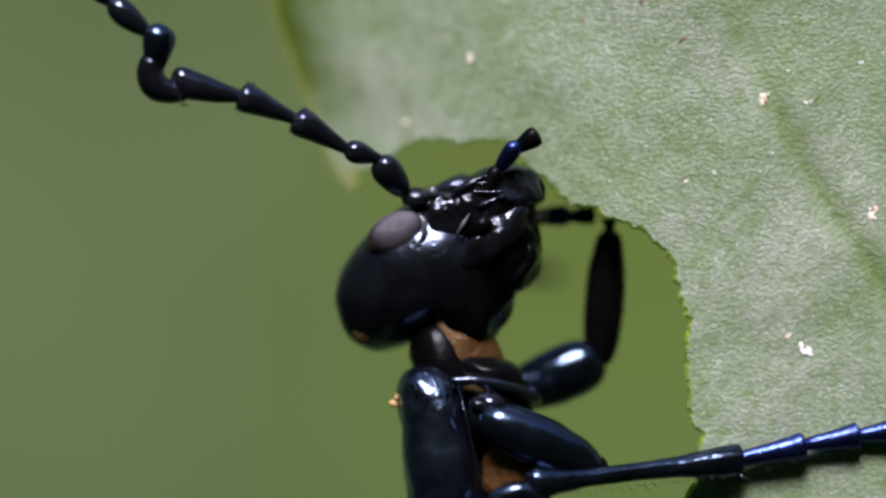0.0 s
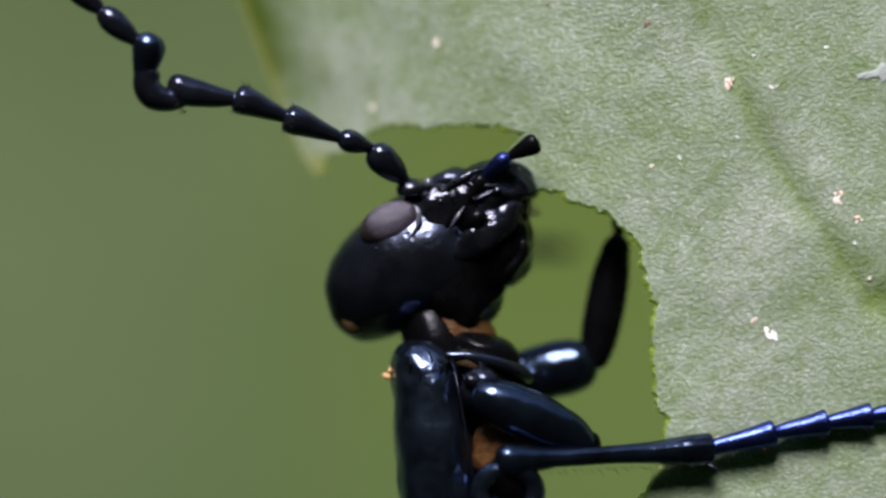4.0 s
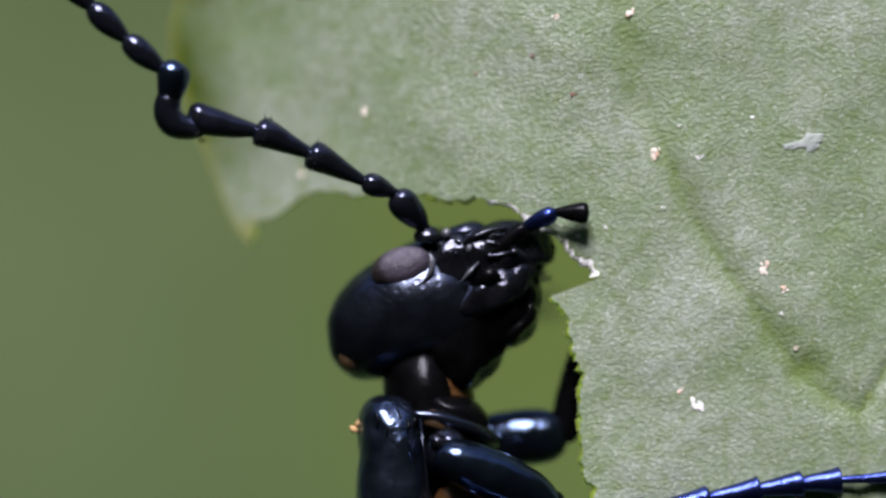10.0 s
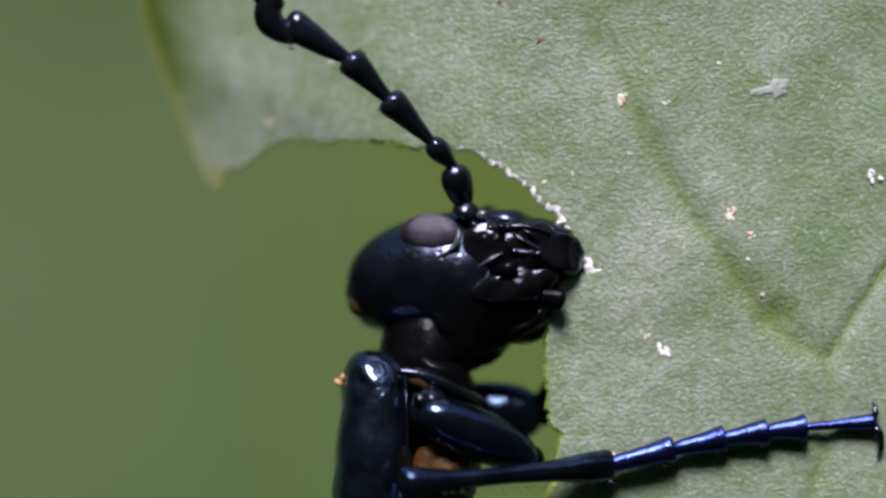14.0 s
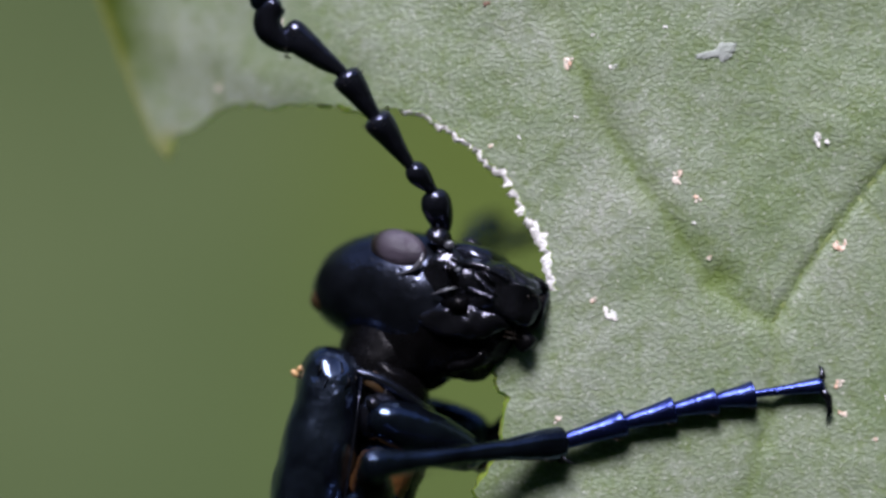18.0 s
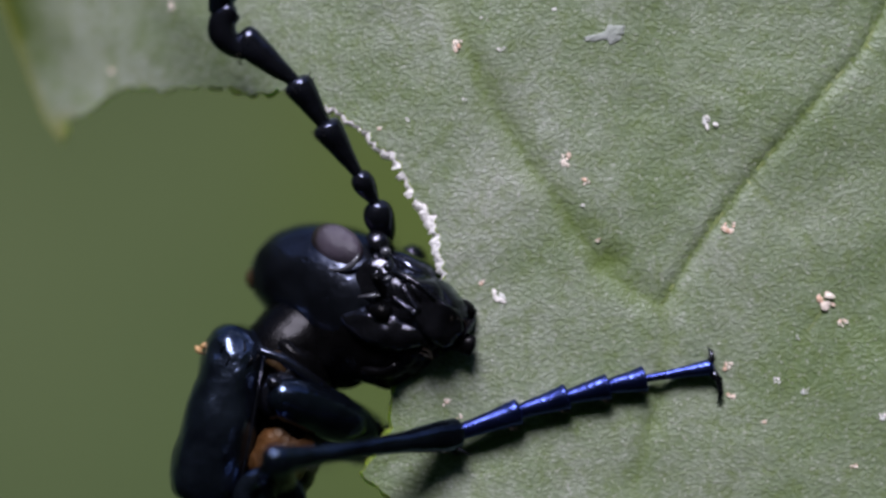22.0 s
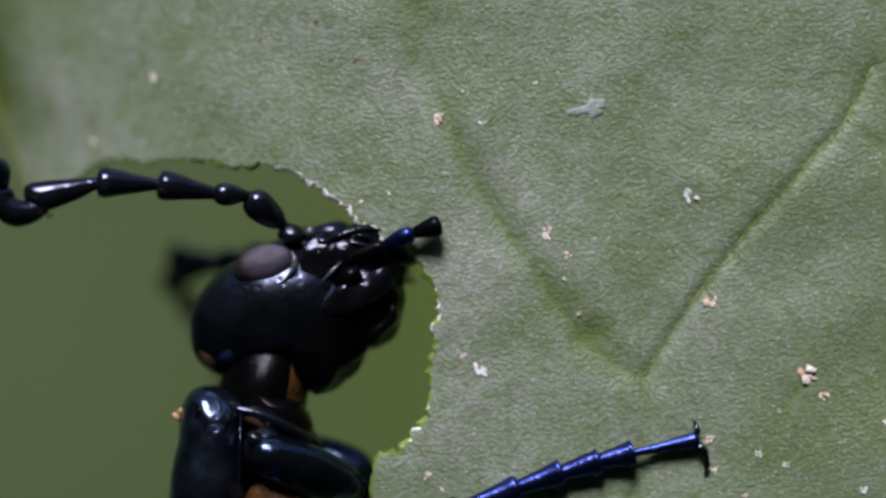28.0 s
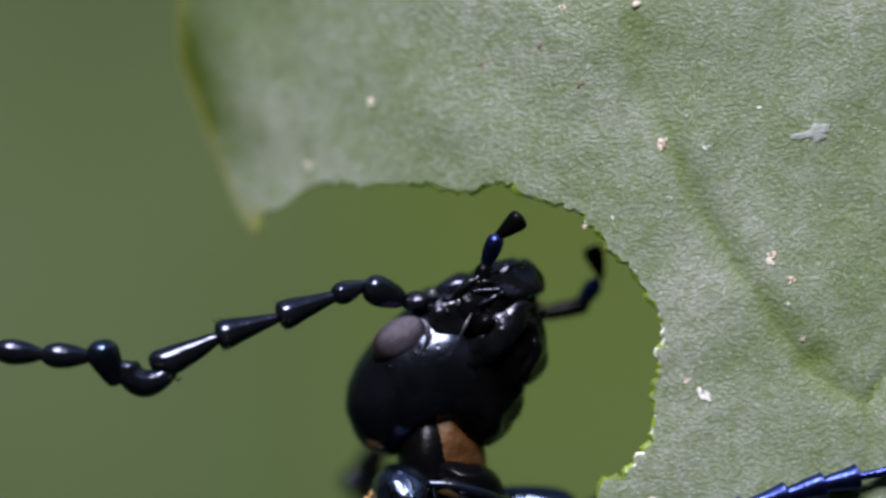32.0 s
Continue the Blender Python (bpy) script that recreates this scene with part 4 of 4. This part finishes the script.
def build_antenna(seed):
    """Six moving pieces; the bend and the tip carry further segments."""
    out = {}
    out["scape"] = part("antenna_scape", lathe([(-34, 8), (-8, 9), (6, 11), (22, 19), (45, 26), (66, 28), (82, 23), (91, 11), (92, 1)], 0.9, rough=1.5), BLACK, beetle, "glossy black swollen base segment")
    out["pedicel"] = part("antenna_pedicel", lathe([(-12, 8), (4, 11), (22, 17), (38, 21), (52, 19), (61, 10), (62, 1)], 1, rough=1.5), BLACK, beetle)
    for key in ("third", "fourth"):
        ob = out[key] = part("antenna_segment", lathe(scaled(SEGMENT, 110, 0.93), 1.0, rough=1.5, seed=seed), BLACK, beetle)
        part("segment_bristles", segment_hairs(106, 27, seed + len(key)), HAIR, ob)
    bend = out["bend"] = part("antenna_segment", loft(smooth_rings([(-4, 0, 0, 8, 8), (6, 0, 0, 12, 12), (45, 0, -3, 19, 20), (84, 0, -8, 23, 26), (106, 0, -13, 23, 26), (120, 0, -17, 16, 18), (126, 0, -18, 4, 5)], 28), 18, 2, 1.5, seed), BLACK, beetle, "black segment widened before the kink")
    part("antenna_segment", loft_arc([(84, 0, 2), (102, 0, 6), (126, 0, 7), (150, 0, 0), (162, 0, -20), (160, 0, -44), (157, 0, -52)], (6, 15, 21, 25, 24, 21, 6)), BLACK, bend, "black crescent segment that makes the kink")
    part("segment_bristles", segment_hairs(112, 27, seed + 3), HAIR, bend)
    tip = out["tip"] = part("antenna_segment", loft(smooth_rings([(22, 0, 4, 6, 6), (28, 0, 4, 15, 15), (44, 0, 2, 21, 21), (66, 0, 0, 27, 27), (86, 0, 0, 29, 29), (100, 0, 2, 23, 23), (108, 0, 4, 6, 6)], 26), 18, 2, 1.5, seed + 2), BLUE, beetle, "blue-black bulb segment above the kink")
    x, z, turn = 84, 12, -56
    for length, girth in ((88, 0.78), (84, 0.74), (82, 0.7), (100, 0.66)):
        s = part("antenna_segment", lathe([(0, 4), (8, 9), (40, 20), (66, 23), (86, 18), (96, 7), (97, 1)] if length < 95 else [(0, 4), (8, 9), (40, 20), (66, 20), (92, 9), (99, 1)], girth * 1.25, rough=1.2), BLACK, tip)
        s.matrix_local = pose(x * U, 0, z * U, 0, turn, 0)
        x, z = x + 0.93 * length * math.cos(radians(turn)), z - 0.93 * length * math.sin(radians(turn))
        turn += 3
    return out


# ---- palps, neck, thorax, legs ----
def build_palp():
    a = part("palp_segment", lathe([(-6, 6), (4, 11), (30, 16), (50, 15), (60, 6), (61, 1)], 1), FOOT, beetle, "blue-black palp segment")
    b = part("palp_segment", lathe([(-6, 5), (2, 8), (26, 15), (44, 19), (54, 17), (58, 7), (59, 1)], 0.8), DULL, beetle, "dull black palp tip")
    c = part("palp_segment", lathe([(-40, 7), (10, 13), (50, 16), (78, 15), (88, 7), (89, 1)], 1), DULL, beetle, "dull black first palp segment")
    return a, b, c


def build_thorax():
    rings = [(48, 0, -10, 24, 6), (46, 0, -10, 50, 21), (40, 0, -9, 70, 36), (27, 0, -7, 84, 50), (8, 0, -4, 94, 59), (-8, 0, -2, 100, 62), (-28, 0, 1, 107, 64), (-60, 0, 4, 112, 65), (-100, 0, 6, 118, 69), (-170, 0, 11, 123, 73), (-225, 0, 14, 119, 73), (-258, 0, 16, 108, 66), (-274, 0, 18, 84, 48), (-279, 0, 18, 40, 24)]
    rings = [(x, cy, -cz, hy, hz) for x, cy, cz, hy, hz in rings]
    bm = loft(smooth_rings(rings, 52), 56, 2.6, 4, 61)
    turn = Matrix(((0, 0, -1, 0), (0, 1, 0, 0), (1, 0, 0, 0), (0, 0, 0, 1)))
    bmesh.ops.transform(bm, matrix=turn, verts=bm.verts)
    t = part("pronotum", bm, SHOULDER, beetle, "glossy blue-black pronotum with a wrinkled shoulder")

    def along(rings, material, name, label="", power=2.0, rough=3, seed=0):
        b = loft(smooth_rings([(x, cy, -cz, hy, hz) for x, cy, cz, hy, hz in rings], 26), 26, power, rough, seed)
        bmesh.ops.transform(b, matrix=turn, verts=b.verts)
        return part(name, b, material, t, label)

    along([(40, 0, 70, 40, 14), (20, 0, 84, 86, 40), (-30, 0, 104, 92, 60), (-110, 0, 130, 88, 66), (-200, 0, 128, 86, 60), (-270, 0, 110, 70, 40)], DULL, "breast_plate", "dull black breast plate", rough=8, seed=5)
    part("soft_skin", ball((74, -86, 8), (24, 12, 18), (0, 30, 0), 6, 7), NAPE, t, "brown soft skin beside the collar")
    part("soft_skin", ball((126, -66, -150), (52, 34, 66), (0, 8, 0), 12, 8), SKIN, t, "orange-brown soft skin of the breast")
    arc = [(34, -90, 20), (80, -90, 16), (128, -74, 0), (164, -44, -18), (182, 0, -28)]
    arc += [(x, -y, z) for x, y, z in arc[-2::-1]]
    part("collar", loft_arc(arc, (7, 10, 12, 14, 14, 14, 12, 10, 7)), CAPSULE, t, "thin black collar ridge round the neck")
    along([(60, 0, 60, 30, 22), (44, 0, 84, 66, 50), (20, 0, 104, 76, 62), (-10, 0, 112, 76, 62), (-40, 0, 112, 60, 50)], DULL, "throat_plate", "dull black throat plate", rough=5, seed=9)
    along([(-245, 0, 50, 60, 40), (-270, 0, 60, 120, 80), (-330, 0, 64, 138, 92), (-400, 0, 70, 140, 96), (-460, 0, 74, 134, 90)], BLUE, "mesothorax", "blue-black middle thorax")
    for side in (-1, 1):
        along([(-268, side * 70, 46, 30, 20), (-300, side * 86, 44, 62, 54), (-370, side * 90, 40, 72, 66), (-520, side * 92, 34, 78, 74), (-700, side * 92, 34, 78, 74), (-760, side * 90, 36, 50, 50)], BLUE, "wing_case", "glossy blue-black short wing case", rough=4, seed=20 + side)
        part("coxa", ball((92, side * 88, -46), (38, 32, 42), (0, 20, 0), 5, 70 + side), BLACK, t)
        part("trochanter", ball((84, side * 112, -26), (24, 18, 16), (0, 24, 0), 5, 72 + side, 2), JAW, t)
        part("side_seam", tube([(44, side * 92, 30), (58, side * 116, -60), (70, side * 120, -160), (76, side * 110, -250)], [1, 2.5, 2.5, 1], 8), BLACK, t)
    along([(-440, 0, 110, 90, 60), (-520, 0, 116, 130, 84), (-700, 0, 110, 140, 96), (-900, 0, 90, 120, 84), (-980, 0, 80, 30, 20)], BLACK, "abdomen", "black swollen abdomen", rough=6, seed=33)
    part("coxa", ball((126, -96, -226), (48, 40, 46), (0, 15, 0), 5, 91), SHOULDER, t, "round blue-black hip of a middle leg")
    ring = [(132 + 48 * math.cos(a), -140 + 5 * math.cos(2 * a), -222 + 44 * math.sin(a)) for a in [radians(d) for d in range(-60, 241, 15)]]
    part("hip_ring", tube(ring, [3] + [18] * (len(ring) - 2) + [3], 14), SHOULDER, t, "shining rim round the hip")
    for x, z in ((8, 14), (24, 0), (-12, -6), (-30, 8), (34, 10)):
        part("shoulder_crease", tube([(x - 3, -86 + 0.45 * (z - 10), z + 16), (x + 4, -92 + 0.45 * (z - 10), z), (x, -99 + 0.45 * (z - 10), z - 16)], [0.6, 2.8, 0.6], 6), DULL, t)
    part("stuck_flake", join(ball((-72, -30, -14), (10, 4, 6), (0, 30, 0), 4, 1, 1), ball((-64, -30, -4), (6, 3, 9), (0, 30, 0), 3, 2, 1)), TAN, t, "tiny tan flake stuck to the back")
    m = part("femur", lathe([(0, 12), (20, 40), (90, 54), (190, 48), (260, 28), (276, 4)], 0.9, 20, 26, 2, 8), BLUE, t, "glossy blue-black thigh of the far middle leg")
    m.matrix_local = pose(70 * U, 120 * U, -400 * U, 0, 62, 20)
    return t


def build_neck():
    n = part("neck", lathe([(-40, 54), (-10, 68), (30, 74), (70, 74), (110, 66), (145, 46), (160, 10)], 1.0, 24, 24, 5, 3), SKIN, beetle, "orange-brown soft neck skin")
    part("neck_plate", loft(smooth_rings([(-50, 0, 26, 66, 56), (10, -4, 28, 76, 62), (60, -6, 28, 78, 60), (105, -4, 24, 68, 52), (142, 0, 16, 44, 36), (158, 0, 10, 12, 10)], 18), 20, 2, 5, 4), DULL, n, "black plate on the nape")
    return n


def build_legs():
    out = {}
    t = out["tibia"] = part("tibia", lathe([(-14, 6), (-8, 22), (10, 30), (46, 24), (120, 16), (230, 17), (310, 24), (366, 30), (378, 24), (380, 2)], 0.9, 20, 40, 2, 4), BLUE, beetle, "blue-black shin of the near middle leg")
    for side in (-1, 1):
        part("spur", tube([(362, side * 14, -22), (380, side * 18, -34), (394, side * 18, -38)], [4, 3, 0.6], 6), JAW, t)
    part("shin_bristles", hairs([((60 + 15 * k, -14, -18 - 0.3 * k), (0.8, -0.2, -0.6)) for k in range(20)], 14, 77, 0.9), HAIR, t)
    out["femur"] = part("femur", lathe([(0, 10), (8, 24), (40, 40), (100, 46), (160, 43), (200, 34), (226, 22), (236, 8), (237, 1)], 0.9, 24, 34, 2, 5), BLUE, beetle, "glossy blue-black thigh of the near foreleg")
    out["fore_tibia"] = part("tibia", lathe([(-12, 10), (0, 22), (24, 23), (60, 17), (96, 13), (104, 3)], 0.9, 18, 24, 2, 6), DULL, beetle, "dull black folded shin of the near foreleg")
    out["mid_femur"] = part("femur", lathe([(0, 10), (16, 26), (60, 34), (100, 30), (126, 24), (134, 12), (136, 1)], 0.9, 20, 26, 2, 7), DULL, beetle, "blue-black thigh of the near middle leg")
    out["tarsus"] = []
    for k, length in enumerate((122, 86, 74, 66)):
        s = part("tarsal_segment", lathe([(-8, 7), (2, 13), (length * 0.5, 18), (length * 0.88, 22), (length * 1.02, 23), (length * 1.06, 9), (length * 1.07, 1)], 0.85, 16, 22, 1.2, k), FOOT, beetle, "blue foot segment flared at its end")
        part("foot_bristles", hairs([((length * 0.8 + 1.5 * i, -8 + 2 * i, -20), (0.8, 0, -0.8)) for i in range(9)], 12, 90 + k, 0.9), HAIR, s)
        out["tarsus"].append(s)
    c = part("tarsal_segment", lathe([(0, 5), (10, 7), (60, 9), (105, 13), (124, 14), (130, 5), (131, 1)], 0.9, 14, 20), FOOT, beetle, "slender blue last foot segment")
    part("claw", tube([(120, -2, 4), (129, -3, 15), (129, 0, 28), (125, 5, 35)], [7.5, 6, 4, 1], 8), JAW, c)
    part("claw", tube([(122, 0, -4), (134, -2, -24), (134, 0, -48), (126, 8, -66)], [8, 7, 5, 1], 8), JAW, c)
    out["tarsus"].append(c)
    out["far_femur"] = part("femur", lathe([(0, 14), (12, 32), (60, 46), (120, 52), (165, 46), (188, 30), (196, 10), (197, 1)], 0.9, 22, 30, 2, 9), BLUE, beetle, "glossy blue-black thigh of the far foreleg")
    f = out["far_tibia"] = part("tibia", lathe([(-14, 6), (-4, 22), (40, 33), (110, 37), (170, 32), (215, 24), (234, 12), (236, 1)], 0.9, 18, 30, 2, 12), DULL, beetle, "dull blue-black shin of the far foreleg")
    part("tarsal_segment", lathe([(0, 6), (30, 15), (62, 14), (70, 2)], 0.9, 12, 14), DULL, f).matrix_local = pose(228 * U, 0, 0, 0, -4, 0)
    part("tarsal_segment", lathe([(0, 5), (30, 11), (62, 10), (70, 2)], 0.9, 12, 14), DULL, f).matrix_local = pose(290 * U, 0, 3 * U, 0, -8, 6)
    return out


head = build_head()
near_antenna = build_antenna(100)
far_antenna = build_antenna(200)
near_palp = build_palp()
far_palp = build_palp()
thorax = build_thorax()
neck = build_neck()
legs = build_legs()


# ---- bites of leaf, taken on the way ----
BITE_ENDS = (0.0, 0.06, 0.12, 0.18, 0.24, 0.30, 0.36, 0.42, 0.48, 0.54, 0.60, 0.66, 0.72, 0.78, 0.84, 0.90, 0.95, 1.0)
BITE_TIMES = (0.6, 2.6, 4.2, 5.2, 6.4, 7.4, 8.4, 9.4, 11.3, 13.4, 15.0, 16.2, 18.5, 20.3, 21.8, 23.4, 25.4)


def build_bites():
    bites = []

    def cut(line, s):
        k = s * (len(line) - 1)
        i = min(int(k), len(line) - 2)
        f = k - i
        return (line[i][0] + (line[i + 1][0] - line[i][0]) * f, line[i][1] + (line[i + 1][1] - line[i][1]) * f)

    def stretch(line, s0, s1):
        n = len(line) - 1
        return [cut(line, s0)] + [line[i] for i in range(n + 1) if s0 * n + 0.01 < i < s1 * n - 0.01] + [cut(line, s1)]

    for s0, s1, when in zip(BITE_ENDS, BITE_ENDS[1:], BITE_TIMES):
        outer, middle, inner = (stretch(line, s0, s1) for line in (last_line, middle_line, first_line))
        late = 25.8 if s0 > 0.64 else 26.9 if s0 > 0.52 else 27.4 if s0 > 0.42 else 28.3 if s0 > 0.3 else 28.8
        for near, far, bitten in ((inner, middle, when), (middle, outer, late)):
            ring = []
            for p in near + resample([near[-1], far[-1]], 8)[1:-1] + far[::-1] + resample([far[0], near[0]], 8)[1:-1]:
                if not ring or math.hypot(p[0] - ring[-1][0], p[1] - ring[-1][1]) > 0.05:
                    ring.append(p)
            if math.hypot(ring[0][0] - ring[-1][0], ring[0][1] - ring[-1][1]) < 0.05:
                ring.pop()
            area = abs(sum(a[0] * b[1] - b[0] * a[1] for a, b in zip(ring, ring[1:] + ring[:1]))) / 2
            if area < 8:
                continue
            lo_x, hi_x = min(p[0] for p in ring), max(p[0] for p in ring)
            lo_z, hi_z = min(p[1] for p in ring), max(p[1] for p in ring)
            fill = [(x, z) for x in np.arange(lo_x, hi_x, 11.0) for z in np.arange(lo_z, hi_z, 11.0) if inside(x, z, ring)]
            ob = leaf_piece("leaf_bite", ring, fill, None, min(len(near), len(ring)), walls=False)
            tagged(ob, "morsel of pale green leaf bitten from the rim", "leaf morsel", "bites of the leaf")
            if 0.15 < s0 < 0.7 and near is middle:
                wet = sap_ribbon(middle, 17, -0.7, 11) if s0 > 0.38 else sap_ribbon(middle, 11, -0.4, 11)
                part("sap_film", wet, SAP, ob, "white glistening sap film on the bitten rim")["kind"] = "stuff"
            cx, cz = (lo_x + hi_x) / 2, (lo_z + hi_z) / 2
            bites.append((ob, Vector((cx * U, -leaf_lift(cx, cz) * U, cz * U)), bitten))
    return bites


bites = build_bites()


def motions():
    """Every keyed thing, from the clip's start to its end."""
    walk(head, [(t, head_pose(t)) for t in TIMES])
    walk(thorax, [(t, body_pose(t)) for t in TIMES])
    chain = ((SOCKET, -20), (SCAPE_TIP, 15), (PEDICEL_TIP, 35), (JOINT_FOUR, 55), (JOINT_FIVE, 70), (KNEE_BEND, 85), (BULB_TOP, 90))
    for key, (a, la), (b, lb) in zip(("scape", "pedicel", "third", "fourth", "bend", "tip"), chain, chain[1:]):
        hold = root_span if key == "scape" else span_from
        walk(near_antenna[key], [(t, hold(at(*waved(a, t), la), at(*waved(b, t), lb), 92 * U)) for t in TIMES])
    # the far antenna trails away behind the head
    rows = {k: [] for k in far_antenna}
    for t in [r[0] for r in FAR_BEND]:
        a = head_pose(t) @ Vector((60 * U, 62 * U, 78 * U))
        b, c = at(*mix(FAR_BEND, t)), at(*mix(FAR_TAIL, t))
        way, lengths = (b - a).normalized(), (88, 57, 106, 106, 165)
        p = b - way * sum(lengths) * 0.97 * U
        p = a if (b - a).length > 520 * U else p
        for key, le in zip(("scape", "pedicel", "third", "fourth", "bend"), lengths):
            q = p + way * le * 0.97 * U
            rows[key].append((t, span(p, q)))
            p = q
        rows["tip"].append((t, span(p, c)))
    for key in rows:
        walk(far_antenna[key], rows[key])
    walk(near_palp[2], [(t, root_span(head_pose(t) @ Vector((150 * U, -78 * U, 30 * U)), at(*held(PALP_BASE, t), 10), 86 * U)) for t in TIMES])
    walk(near_palp[0], [(t, span(at(*held(PALP_BASE, t), 10), at(*held(PALP_JOINT, t), 26))) for t in TIMES])
    walk(near_palp[1], [(t, span(at(*held(PALP_JOINT, t), 26), at(*held(PALP_TIP, t), 30))) for t in TIMES])
    # the far palp feels along the leaf's other face and swings out at the end
    opened = ((0, 1.0), (2, 1.0), (3.5, 0.0), (32, 0.0))
    swung = ((0, 0.0), (30, 0.0), (31, 0.35), (32, 1.0))
    shut = ((165, 30, 20), (200, 34, 14), (225, 30, 40), (235, 26, 70))
    ahead = ((205, 100, -4), (229, 106, -9), (272, 116, -26), (308, 124, -36))
    wide = ((228, 115, -24), (290, 132, -40), (349, 145, -9), (363, 142, 73))
    rows = ([], [], [])
    for t in TIMES:
        k, w = mix(opened, t)[0], mix(swung, t)[0]
        pts = [head_pose(t) @ (Vector(a).lerp(Vector(b), k).lerp(Vector(c), w) * U) for a, b, c in zip(shut, ahead, wide)]
        for row, a, b in zip(rows, pts, pts[1:]):
            row.append((t, span(a, b)))
    walk(far_palp[2], [(t, m @ Matrix.Translation((-4 * U, 0, 0))) for t, m in rows[0]])
    walk(far_palp[0], rows[1])
    walk(far_palp[1], rows[2])
    walk(neck, [(t, span(body_pose(t) @ Vector((74 * U, 25 * U, 4 * U)), head_pose(t) @ Vector((8 * U, 0, -64 * U)))
                @ pose(0, 0, 0, max(0, min(60, 2.2 * (30 - mix(HEAD_NOD, t)[0]))), 0, 0)) for t in TIMES])
    # near middle leg: the claws hold still on the leaf, the rest yields
    leg_times = [r[0] for r in NEAR_KNEE]
    joints = (0.0, 0.265, 0.45, 0.61, 0.745, 1.0)
    rows = [[] for _ in legs["tarsus"]]
    shin = []
    thigh, fold, middle = [], [], []
    for t in TIMES:
        hip = body_pose(t) @ Vector((78 * U, -122 * U, -42 * U))
        depth = mix(THIGH_TURN, t)[0]
        way = Vector((0.905, depth, -0.41)).normalized()
        thigh.append((t, span(hip, hip + way)))
        knee = hip + way * 226 * U
        fold.append((t, span(knee, knee + Vector((0.1, 0.95, -0.25)))))
        ring, bent = body_pose(t) @ Vector((140 * U, -120 * U, -210 * U)), at(*mix(NEAR_KNEE, t), mix(KNEE_LIFT, t)[0])
        middle.append((t, root_span(ring, bent, 134 * U)))
    walk(legs["femur"], thigh)
    walk(legs["fore_tibia"], fold)
    walk(legs["mid_femur"], middle)
    for t in leg_times:
        knee, ankle = at(*mix(NEAR_KNEE, t), mix(KNEE_LIFT, t)[0]), at(*mix(NEAR_ANKLE, t), 28)
        shin.append((t, span(ankle + (knee - ankle).normalized() * 366 * U, ankle)))
        foot = at(*FOOT_PLACE, leaf_lift(*FOOT_PLACE) + 14)
        way = foot - ankle
        pts = [ankle + way * s + Vector((0, 0, 14 * U * math.sin(math.pi * s))) for s in joints]
        for row, a, b in zip(rows, pts, pts[1:]):
            row.append((t, span(a, b)))
    walk(legs["tibia"], shin)
    for ob, row in zip(legs["tarsus"], rows):
        walk(ob, row)
    # far foreleg, behind the leaf
    far_times = [r[0] for r in FAR_KNEE]
    upper, lower = [], []
    for t in far_times:
        knee, ankle = at(*mix(FAR_KNEE, t), -125), at(*mix(FAR_ANKLE, t), -125)
        hip = body_pose(t) @ Vector((95 * U, 100 * U, -40 * U))
        upper.append((t, span(knee - (knee - hip).normalized() * 190 * U, knee)))
        lower.append((t, span(knee, ankle)))
    walk(legs["far_femur"], upper)
    walk(legs["far_tibia"], lower)
    # each morsel rests in the leaf until the jaws carry it into the head
    for ob, centre, when in bites:
        rows = [(0.0, Matrix.Identity(4))]
        start = max(0.1, when)
        rows.append((start, Matrix.Identity(4)))
        for t in [start + 0.5] + [u for u in TIMES if u > start + 0.7]:
            m = head_pose(t)
            rows.append((t, Matrix.Translation(m @ Vector((40 * U, 0, -10 * U)) - centre)))
        walk(ob, rows)


motions()
